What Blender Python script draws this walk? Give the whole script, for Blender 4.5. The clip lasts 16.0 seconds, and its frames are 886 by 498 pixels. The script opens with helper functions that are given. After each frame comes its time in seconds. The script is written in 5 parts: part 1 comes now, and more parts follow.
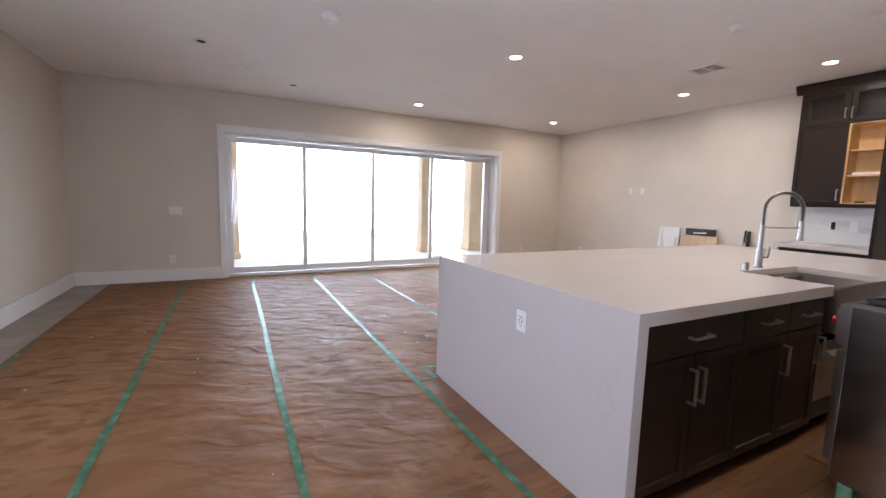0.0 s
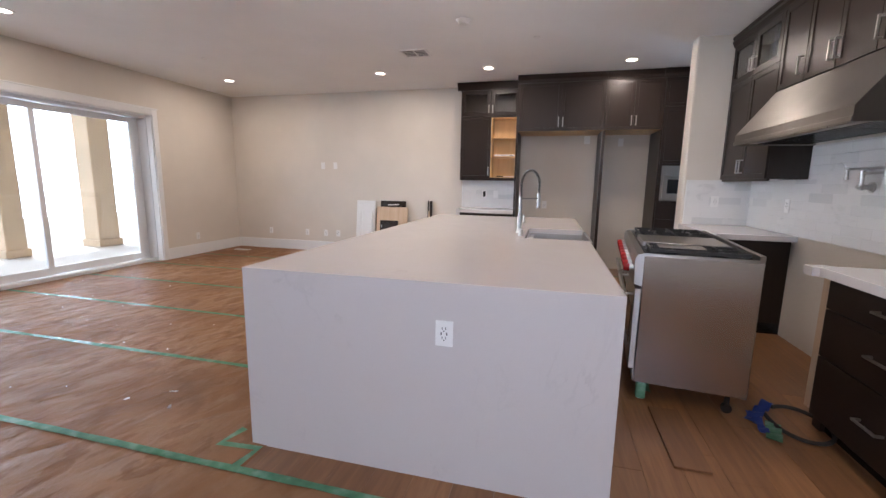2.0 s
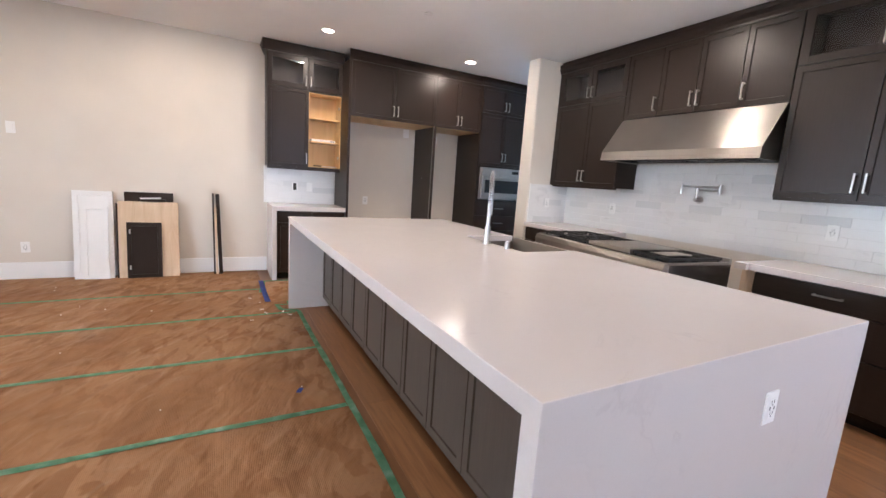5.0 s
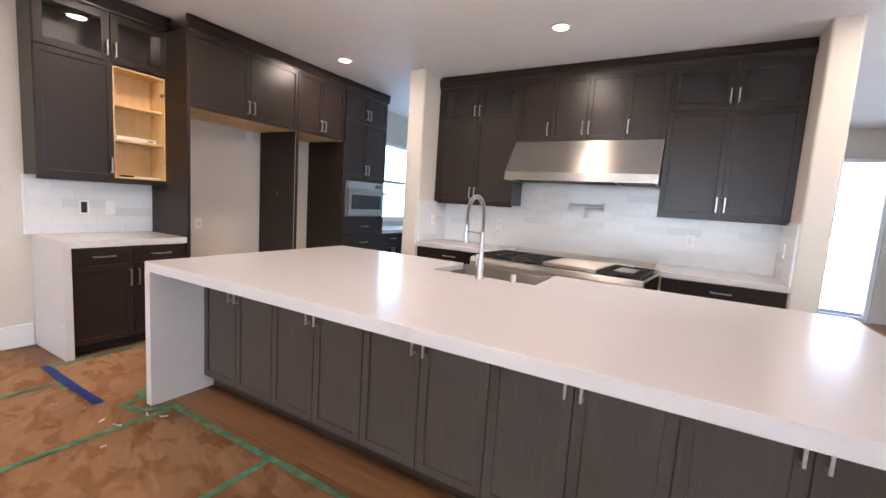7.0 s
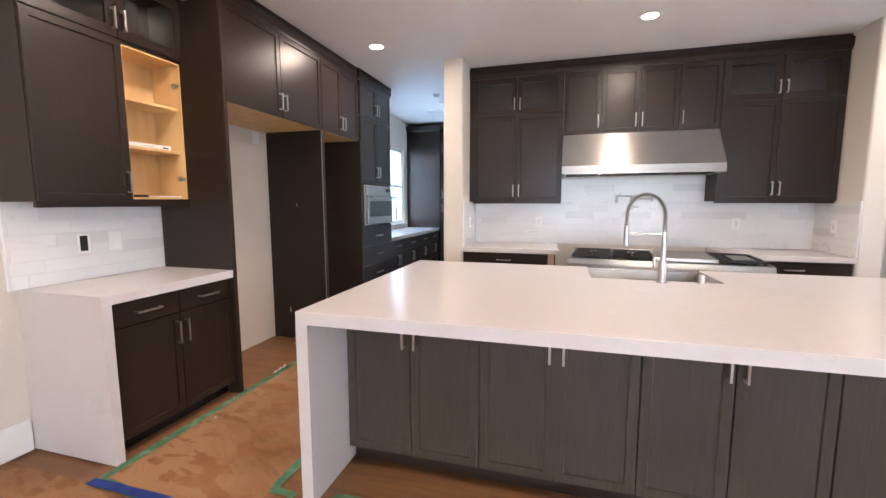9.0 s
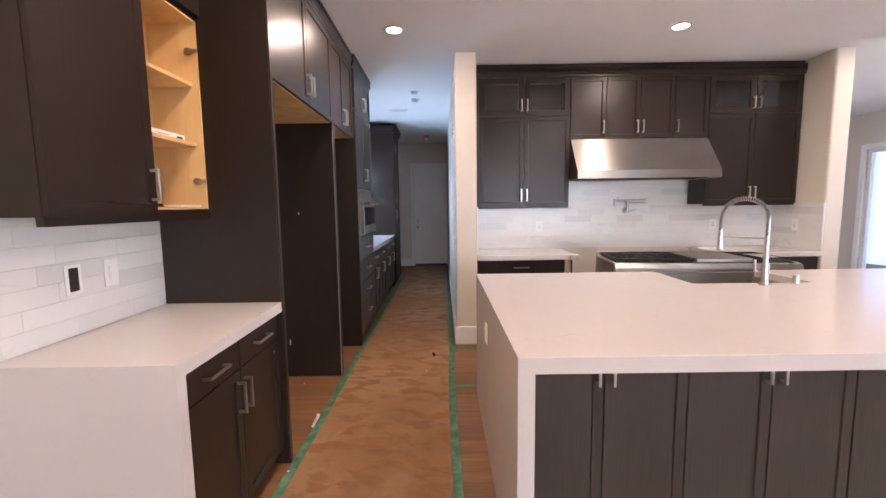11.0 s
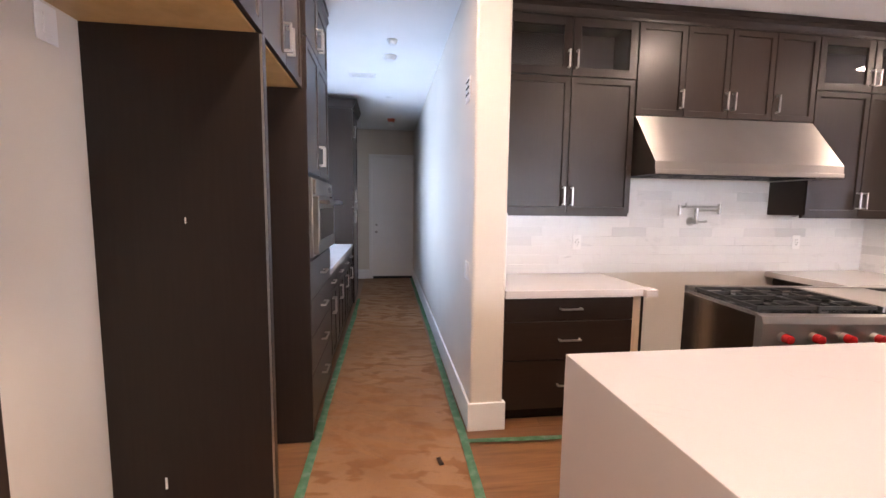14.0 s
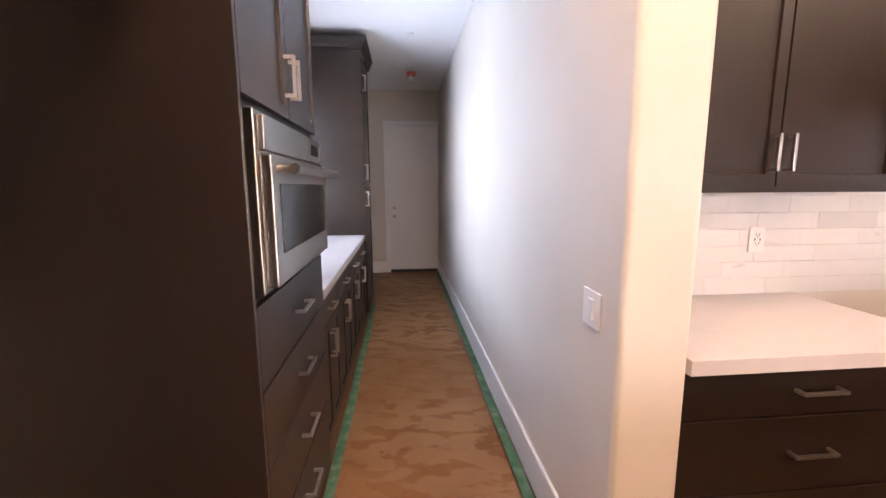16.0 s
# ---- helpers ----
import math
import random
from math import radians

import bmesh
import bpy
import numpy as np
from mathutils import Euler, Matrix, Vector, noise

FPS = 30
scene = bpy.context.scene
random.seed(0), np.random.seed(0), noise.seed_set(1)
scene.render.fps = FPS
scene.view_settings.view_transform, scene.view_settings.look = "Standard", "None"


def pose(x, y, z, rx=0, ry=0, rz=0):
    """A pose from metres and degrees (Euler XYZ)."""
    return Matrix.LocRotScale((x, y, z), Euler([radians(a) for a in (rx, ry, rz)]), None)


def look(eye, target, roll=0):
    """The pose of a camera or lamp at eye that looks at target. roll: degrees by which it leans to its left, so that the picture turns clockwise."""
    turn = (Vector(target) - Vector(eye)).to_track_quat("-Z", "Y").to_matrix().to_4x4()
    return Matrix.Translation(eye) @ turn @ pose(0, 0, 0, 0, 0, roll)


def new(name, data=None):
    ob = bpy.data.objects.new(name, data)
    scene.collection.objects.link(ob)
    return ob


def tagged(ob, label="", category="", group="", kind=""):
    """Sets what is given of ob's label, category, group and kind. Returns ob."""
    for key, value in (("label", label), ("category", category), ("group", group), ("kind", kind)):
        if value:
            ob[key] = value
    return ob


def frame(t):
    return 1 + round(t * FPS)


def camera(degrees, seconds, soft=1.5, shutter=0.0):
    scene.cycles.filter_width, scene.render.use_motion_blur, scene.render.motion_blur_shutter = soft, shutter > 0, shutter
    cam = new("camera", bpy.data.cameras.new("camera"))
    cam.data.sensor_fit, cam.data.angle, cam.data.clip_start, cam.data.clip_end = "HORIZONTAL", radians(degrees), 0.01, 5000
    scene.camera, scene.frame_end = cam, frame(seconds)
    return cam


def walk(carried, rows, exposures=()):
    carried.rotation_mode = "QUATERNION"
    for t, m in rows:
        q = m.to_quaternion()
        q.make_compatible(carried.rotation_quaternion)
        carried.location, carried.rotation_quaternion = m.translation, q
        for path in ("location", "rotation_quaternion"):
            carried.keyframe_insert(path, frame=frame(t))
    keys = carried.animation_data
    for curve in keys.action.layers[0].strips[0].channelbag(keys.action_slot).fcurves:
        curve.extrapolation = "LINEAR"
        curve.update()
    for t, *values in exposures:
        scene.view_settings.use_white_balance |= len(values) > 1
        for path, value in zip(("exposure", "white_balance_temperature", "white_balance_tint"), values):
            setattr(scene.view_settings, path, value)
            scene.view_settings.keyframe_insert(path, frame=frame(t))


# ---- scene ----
cam = camera(94.0, 16.0)
PATH = [
    (0, (0.025, 0.078, 1.316), (0.931, 1.846, 1.086), 1.6),
    (0.5, (-0.109, 0.387, 1.313), (1.224, 1.857, 1.061), 1.4),
    (1, (-0.193, 0.705, 1.323), (1.433, 1.846, 1.094), -0.6),
    (1.5, (-0.208, 1.052, 1.327), (1.602, 1.862, 1.071), -0.2),
    (2, (-0.236, 1.383, 1.324), (1.676, 1.875, 1.007), 0.9),
    (2.5, (-0.18, 1.72, 1.33), (1.77, 2.041, 1.017), 0.8),
    (3, (-0.045, 2.078, 1.335), (1.925, 2.245, 1.036), 1.2),
    (3.5, (0.07, 2.461, 1.341), (2.046, 2.375, 1.044), 2.0),
    (4, (0.256, 2.799, 1.353), (2.211, 2.491, 1.063), 1.9),
    (4.5, (0.535, 3.112, 1.355), (2.409, 2.493, 1.032), 3.3),
    (5, (0.799, 3.356, 1.35), (2.533, 2.414, 1.027), 3.9),
    (7.5, (2.628, 4.135, 1.387), (3.495, 2.344, 1.182), 2.8),
    (8, (3.047, 4.204, 1.378), (3.83, 2.375, 1.176), 1.7),
    (8.5, (3.487, 4.259, 1.378), (4.141, 2.381, 1.165), 1.0),
    (9, (3.904, 4.32, 1.393), (4.447, 2.408, 1.169), -0.1),
    (9.5, (4.292, 4.311, 1.395), (4.718, 2.366, 1.206), -0.3),
    (12, (5.564, 3.705, 1.431), (5.392, 1.727, 1.191), -0.1),
    (12.5, (5.583, 3.409, 1.43), (5.388, 1.435, 1.176), 0.5),
    (13, (5.636, 3.115, 1.426), (5.383, 1.145, 1.193), 0.3),
    (13.5, (5.667, 2.805, 1.427), (5.362, 0.843, 1.184), 0.2),
    (14, (5.66, 2.457, 1.439), (5.391, 0.486, 1.233), 0.7),
    (14.5, (5.721, 2.114, 1.428), (5.365, 0.16, 1.193), 0.9),
    (15, (5.755, 1.812, 1.418), (5.382, -0.136, 1.156), 0.7),
    (15.5, (5.724, 1.447, 1.426), (5.468, -0.518, 1.153), 0.7),
    (16, (5.735, 1.021, 1.408), (5.541, -0.946, 1.106), -0.2),
]
EXPOSURES = [(0.0, -0.03, 6000, 15), (1.5, -0.05, 6000, 15), (3.0, 0.05, 6000, 14), (4.5, 0.37, 6050, 14), (7.5, 0.46, 6250, 15),
             (9.5, 0.54, 6400, 17), (12.0, 0.44, 6750, 24), (14.0, 0.86, 6900, 25), (15.0, 1.0, 7300, 27), (16.0, 1.05, 8000, 33)]

walk(cam, [(t, look(eye, target, roll)) for t, eye, target, roll in PATH], exposures=EXPOSURES)

# ---------------------------------------------------------------- world and light
CE = 2.88          # ceiling height
YS = 7.43          # inner face of the wall with the sliding doors
XL, XE = -1.96, 6.76   # west and east wall faces
YB = -0.69         # kitchen back wall
YP = -0.03         # end faces of the two alcove walls
AX = 1.45          # inner face of the alcove wall
YD = -5.72         # hall end wall
TOP = 0.915        # island top

world = bpy.data.worlds.new("world")
scene.world = world
world.use_nodes = True
wn = world.node_tree.nodes
sky = wn.new("ShaderNodeTexSky")
sky.sky_type = "NISHITA"
sky.sun_disc = False
sky.sun_elevation, sky.sun_rotation = radians(55), radians(20)
wn["Background"].inputs[1].default_value = 0.12
world.node_tree.links.new(sky.outputs[0], wn["Background"].inputs[0])

sun = new("sun", bpy.data.lights.new("sun", "SUN"))
sun.data.energy, sun.data.angle, sun.data.color = 5.0, radians(0.5), (1.0, 0.95, 0.88)
sun.matrix_basis = look((0, 0, 20), (-4.8, -13.2, 0))


def window_light(name, m, w, h, watts, colour):
    lamp = new(name, bpy.data.lights.new(name, "AREA"))
    lamp.data.shape, lamp.data.size, lamp.data.size_y = "RECTANGLE", w, h
    lamp.data.energy, lamp.data.color = watts, colour
    lamp.matrix_basis = m
    return lamp


window_light("pantry_daylight", look((XE + 0.13, -2.25, 1.69), (0, -2.25, 1.2)), 1.5, 1.25, 29, (0.36, 0.63, 1.0))
window_light("foyer_daylight", look((0.27, -4.63, 1.25), (0.27, 0, 1.2)), 1.15, 2.3, 24, (0.78, 0.86, 1.0)).data.spread = radians(125)
# added fill lamp in an unseen west opening, brightens island end and range
window_light("west_fill_light", look((XL - 0.13, 1.55, 1.55), (4, 1.55, 1.3)), 2.0, 1.4, 42, (0.86, 0.91, 1.0))

# ---------------------------------------------------------------- mesh helpers


def box(bm, x0, x1, y0, y1, z0, z1, bevel=0.0):
    m = Matrix.Translation(((x0 + x1) / 2, (y0 + y1) / 2, (z0 + z1) / 2)) @ Matrix.Diagonal((abs(x1 - x0), abs(y1 - y0), abs(z1 - z0), 1))
    vs = bmesh.ops.create_cube(bm, size=1, matrix=m)["verts"]
    if bevel:
        es = list({e for v in vs for e in v.link_edges})
        bmesh.ops.bevel(bm, geom=es, offset=bevel, segments=2, affect="EDGES", profile=0.5)
    return bm


def cyl(bm, p0, p1, r0, r1=None, seg=16):
    p0, p1 = Vector(p0), Vector(p1)
    d = p1 - p0
    m = Matrix.Translation((p0 + p1) / 2) @ d.to_track_quat("Z", "Y").to_matrix().to_4x4()
    bmesh.ops.create_cone(bm, cap_ends=True, segments=seg, radius1=r0, radius2=r0 if r1 is None else r1, depth=d.length, matrix=m)
    return bm


def tube(bm, pts, r, seg=10):
    """A round tube through the points."""
    pts = [Vector(p) for p in pts]
    rings = []
    up = Vector((0, 0, 1))
    prev = None
    for i, p in enumerate(pts):
        d = (pts[min(i + 1, len(pts) - 1)] - pts[max(i - 1, 0)]).normalized()
        if prev is None:
            side = d.cross(up)
            if side.length < 1e-3:
                side = d.cross(Vector((1, 0, 0)))
        else:
            side = prev - d * prev.dot(d)
        side.normalize()
        prev = side
        other = d.cross(side)
        rings.append([bm.verts.new(p + r * (math.cos(a) * side + math.sin(a) * other)) for a in [2 * math.pi * k / seg for k in range(seg)]])
    for a, b in zip(rings, rings[1:]):
        for k in range(seg):
            bm.faces.new((a[k], a[(k + 1) % seg], b[(k + 1) % seg], b[k]))
    bm.faces.new(rings[0][::-1])
    bm.faces.new(rings[-1])
    return bm


def extrude(bm, outline, a, b, axis="x"):
    """A closed outline of 2D points pushed from a to b along an axis."""
    def at(p, s):
        return {"x": (s, p[0], p[1]), "y": (p[0], s, p[1]), "z": (p[0], p[1], s)}[axis]
    lo = [bm.verts.new(at(p, a)) for p in outline]
    hi = [bm.verts.new(at(p, b)) for p in outline]
    n = len(outline)
    for k in range(n):
        bm.faces.new((lo[k], lo[(k + 1) % n], hi[(k + 1) % n], hi[k]))
    bm.faces.new(lo[::-1])
    bm.faces.new(hi)
    bmesh.ops.recalc_face_normals(bm, faces=bm.faces)
    return bm


def B():
    return bmesh.new()


def mesh_of(name, bm, material, smooth=False):
    me = bpy.data.meshes.new(name)
    bmesh.ops.recalc_face_normals(bm, faces=bm.faces)
    bm.to_mesh(me)
    bm.free()
    me.materials.append(material)
    if smooth:
        for p in me.polygons:
            p.use_smooth = True
        me.set_sharp_from_angle(angle=radians(40))
    return me


def part(name, bm, material, parent=None, label="", smooth=False):
    ob = new(name, mesh_of(name, bm, material, smooth))
    ob.parent = parent
    return tagged(ob, label)


def thing(name, m, label, category, group=""):
    e = new(name)
    e.empty_display_size = 0.1
    e.matrix_basis = m
    return tagged(e, label, category, group)


def solo(name, bm, material, label, category, group="", smooth=False):
    return tagged(part(name, bm, material, None, smooth=smooth), label, category, group)


def setting(name, bm, material, label="", category=""):
    return tagged(part(name, bm, material, None), label, category, "", "structure")


# ---------------------------------------------------------------- materials


class Mat:
    """A small wrapper that builds one node material."""

    def __init__(self, name, rough=0.5, metal=0.0):
        self.m = bpy.data.materials.new(name)
        self.m.use_nodes = True
        self.n, self.l = self.m.node_tree.nodes, self.m.node_tree.links
        self.b = self.n["Principled BSDF"]
        self.b.inputs["Roughness"].default_value = rough
        self.b.inputs["Metallic"].default_value = metal
        geo = self.n.new("ShaderNodeNewGeometry")
        self.pos = geo.outputs["Position"]
        self.island = geo.outputs["Random Per Island"]

    def scaled(self, sx, sy, sz, rot=(0, 0, 0)):
        mp = self.n.new("ShaderNodeMapping")
        mp.inputs["Scale"].default_value = (sx, sy, sz)
        mp.inputs["Rotation"].default_value = rot
        self.l.new(self.pos, mp.inputs["Vector"])
        return mp.outputs[0]

    def along(self, length, width, degrees):
        """Plan coordinates stretched along a direction: one unit is length by width metres."""
        mp = self.n.new("ShaderNodeMapping")
        mp.vector_type = "TEXTURE"
        mp.inputs["Scale"].default_value = (length, width, 1)
        mp.inputs["Rotation"].default_value = (0, 0, radians(degrees))
        self.l.new(self.pos, mp.inputs["Vector"])
        return mp.outputs[0]

    def noise(self, scale, vec=None, detail=4, rough=0.55, distort=0.0):
        t = self.n.new("ShaderNodeTexNoise")
        t.inputs["Scale"].default_value, t.inputs["Detail"].default_value = scale, detail
        t.inputs["Roughness"].default_value, t.inputs["Distortion"].default_value = rough, distort
        self.l.new(vec or self.pos, t.inputs["Vector"])
        return t.outputs["Fac"]

    def ramp(self, fac, stops):
        r = self.n.new("ShaderNodeValToRGB")
        e = r.color_ramp.elements
        while len(e) < len(stops):
            e.new(0.5)
        for k, (p, c) in enumerate(stops):
            e[k].position = p
            e[k].color = (*c, 1) if len(c) == 3 else c
        self.l.new(fac, r.inputs[0])
        return r.outputs[0]

    def grey(self, fac, lo, hi, a=0.0, b=1.0):
        r = self.n.new("ShaderNodeMapRange")
        r.inputs["From Min"].default_value, r.inputs["From Max"].default_value = a, b
        r.inputs["To Min"].default_value, r.inputs["To Max"].default_value = lo, hi
        self.l.new(fac, r.inputs["Value"])
        return r.outputs[0]

    def mix(self, a, b, fac, mode="MIX"):
        x = self.n.new("ShaderNodeMix")
        x.data_type, x.blend_type = "RGBA", mode
        for sock, v in ((x.inputs[6], a), (x.inputs[7], b)):
            if isinstance(v, tuple):
                sock.default_value = (*v, 1)
            else:
                self.l.new(v, sock)
        if isinstance(fac, float):
            x.inputs[0].default_value = fac
        else:
            self.l.new(fac, x.inputs[0])
        return x.outputs[2]

    def random(self):
        return self.n.new("ShaderNodeObjectInfo").outputs["Random"]

    def colour(self, sock):
        if isinstance(sock, tuple):
            self.b.inputs["Base Color"].default_value = (*sock, 1)
        else:
            self.l.new(sock, self.b.inputs["Base Color"])
        return self

    def rough(self, sock):
        self.l.new(sock, self.b.inputs["Roughness"])
        return self

    def bump(self, fac, strength=0.2, dist=0.002):
        bp = self.n.new("ShaderNodeBump")
        bp.inputs["Strength"].default_value, bp.inputs["Distance"].default_value = strength, dist
        self.l.new(fac, bp.inputs["Height"])
        self.l.new(bp.outputs[0], self.b.inputs["Normal"])
        return self


def painted(name, c, rough, var=0.05, tex=140, strength=0.12):
    k = Mat(name, rough)
    big = k.noise(1.3, detail=3)
    lo = tuple(v * (1 - var) for v in c)
    hi = tuple(min(1, v * (1 + var * 0.6)) for v in c)
    k.colour(k.ramp(big, [(0.3, lo), (0.7, hi)]))
    k.bump(k.noise(tex, detail=3), strength, 0.0015)
    return k.m


def cabinet_wood(name, dark, light, grain, sheen=0.32):
    k = Mat(name, 0.34)
    v = k.scaled(*grain)
    g = k.noise(1.0, v, detail=5, rough=0.6)
    big = k.noise(2.2, detail=2)
    c = k.ramp(g, [(0.3, dark), (0.72, light)])
    c = k.mix(c, tuple(0.6 * a for a in dark), k.grey(big, 0.0, 0.4, 0.0, 1.0))
    k.colour(c)
    k.rough(k.grey(big, 0.325, 0.365, 0.2, 0.8))
    k.b.inputs["Specular IOR Level"].default_value = sheen
    k.bump(k.noise(1.0, k.scaled(grain[0] * 3, grain[1] * 3, grain[2] * 3), detail=2), 0.015, 0.0004)
    return k.m


WALL = painted("wall_paint", (0.66, 0.605, 0.53), 0.55)
CEIL = painted("ceiling_paint", (0.87, 0.865, 0.85), 0.8, 0.03, 220, 0.1)
TRIM = painted("white_trim_paint", (0.80, 0.80, 0.79), 0.35, 0.03, 60, 0.04)
VINYL = painted("white_vinyl", (0.78, 0.79, 0.80), 0.3, 0.02, 50, 0.03)
STUCCO = painted("stucco", (0.50, 0.38, 0.26), 0.85, 0.12, 60, 0.6)
CAB = cabinet_wood("espresso_cabinet", (0.0185, 0.0108, 0.0075), (0.0270, 0.0164, 0.0118), (150, 150, 5))
CABH = cabinet_wood("espresso_cabinet_crossgrain", (0.0185, 0.0108, 0.0075), (0.0270, 0.0164, 0.0118), (5, 5, 150))
PANEL = cabinet_wood("dark_panel_skin", (0.0150, 0.0086, 0.0058), (0.0220, 0.0130, 0.0092), (60, 60, 3), 0.34)
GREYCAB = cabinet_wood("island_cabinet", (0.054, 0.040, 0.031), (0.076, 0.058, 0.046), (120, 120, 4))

k = Mat("maple_interior", 0.45)
g = k.noise(1.0, k.scaled(9, 9, 1.2), detail=5, distort=0.3)
k.colour(k.ramp(g, [(0.3, (0.60, 0.37, 0.15)), (0.7, (0.74, 0.50, 0.23))])).bump(g, 0.05)
MAPLE = k.m

k = Mat("raw_plywood", 0.7)
g = k.noise(1.0, k.scaled(14, 14, 1.5), detail=5, distort=0.8)
k.colour(k.ramp(g, [(0.3, (0.56, 0.40, 0.26)), (0.7, (0.68, 0.53, 0.38))])).bump(g, 0.1)
PLY = k.m

k = Mat("white_quartz", 0.13)
vein = k.noise(1.1, k.scaled(1, 1, 1, (0.3, 0.5, 0.4)), detail=7, rough=0.6, distort=1.6)
vein2 = k.noise(3.1, detail=4, distort=0.6)
c = k.ramp(vein, [(0.488, (0.58, 0.54, 0.525)), (0.5, (0.49, 0.455, 0.445)), (0.512, (0.58, 0.54, 0.525))])
c = k.mix((0.58, 0.54, 0.525), c, k.grey(vein2, 0.0, 0.7, 0.5, 0.75))
speck = k.noise(260, detail=2)
k.colour(k.mix(c, (0.53, 0.495, 0.48), k.grey(speck, 0.0, 0.35, 0.5, 0.8)))
k.rough(k.grey(vein2, 0.16, 0.23))
QUARTZ = k.m

k = Mat("marble_tile", 0.22)
r = k.random()
cloud = k.noise(3.4, k.scaled(1, 1, 2.2), detail=6, rough=0.6, distort=1.2)
base = k.ramp(r, [(0.0, (0.735, 0.725, 0.71)), (0.5, (0.765, 0.755, 0.74)), (0.85, (0.735, 0.725, 0.71)), (1.0, (0.63, 0.63, 0.62))])
base = k.mix(base, (0.42, 0.42, 0.41), k.grey(cloud, 0.0, 0.5, 0.60, 0.76))
fine = k.noise(9, detail=6, distort=2.0)
k.colour(k.mix(base, (0.56, 0.55, 0.53), k.grey(fine, 0.0, 0.2, 0.62, 0.78)))
k.bump(k.noise(30, detail=2), 0.03)
MARBLE = k.m
GROUT = painted("tile_grout", (0.80, 0.795, 0.78), 0.9, 0.06, 300, 0.2)

k = Mat("brushed_stainless", 0.36, 1.0)
k.colour(k.ramp(k.noise(1.6, detail=3), [(0.3, (0.37, 0.345, 0.315)), (0.7, (0.44, 0.41, 0.38))]))
k.b.inputs["Anisotropic"].default_value = 0.93
k.b.inputs["Anisotropic Rotation"].default_value = 0.25
brush = k.n.new("ShaderNodeVectorMath")
brush.operation = "CROSS_PRODUCT"
brush.inputs[0].default_value = (0, 0.03, 1)
k.l.new(k.n.new("ShaderNodeNewGeometry").outputs["True Normal"], brush.inputs[1])
k.l.new(brush.outputs[0], k.b.inputs["Tangent"])
STEEL = k.m
k = Mat("polished_steel_side", 0.20, 1.0)
k.colour(k.ramp(k.noise(2.0, detail=3), [(0.3, (0.40, 0.365, 0.33)), (0.7, (0.47, 0.435, 0.40))]))
k.bump(k.noise(1.0, k.scaled(6, 6, 260), detail=2), 0.02, 0.0006)
SIDESTEEL = k.m
k = Mat("satin_nickel", 0.29, 1.0)
k.colour(k.ramp(k.noise(60, detail=2), [(0.3, (0.46, 0.445, 0.42)), (0.7, (0.54, 0.525, 0.50))]))
NICKEL = k.m

BLACK = painted("black_enamel", (0.012, 0.012, 0.013), 0.25, 0.2, 90, 0.05)
IRON = painted("cast_iron", (0.018, 0.018, 0.018), 0.6, 0.25, 200, 0.4)
RED = painted("red_knob", (0.32, 0.012, 0.012), 0.25, 0.05, 40, 0.02)
PLASTIC = painted("white_plastic", (0.80, 0.79, 0.77), 0.35, 0.02, 60, 0.02)
DARKHOLE = painted("dark_recess", (0.015, 0.014, 0.013), 0.7, 0.2, 60, 0.05)
RUBBER = painted("black_rubber", (0.02, 0.02, 0.02), 0.75, 0.2, 120, 0.2)

k = Mat("green_masking_tape", 0.24)
k.colour(k.ramp(k.noise(14, detail=4), [(0.25, (0.11, 0.265, 0.155)), (0.5, (0.16, 0.36, 0.225)), (0.74, (0.31, 0.48, 0.36))]))
k.bump(k.noise(55, detail=4), 0.35, 0.002)
GREEN = k.m
k = Mat("blue_masking_tape", 0.5)
k.colour(k.ramp(k.noise(14, detail=4), [(0.25, (0.02, 0.05, 0.26)), (0.8, (0.05, 0.10, 0.42))]))
k.bump(k.noise(70, detail=3), 0.5, 0.002)
BLUE = k.m

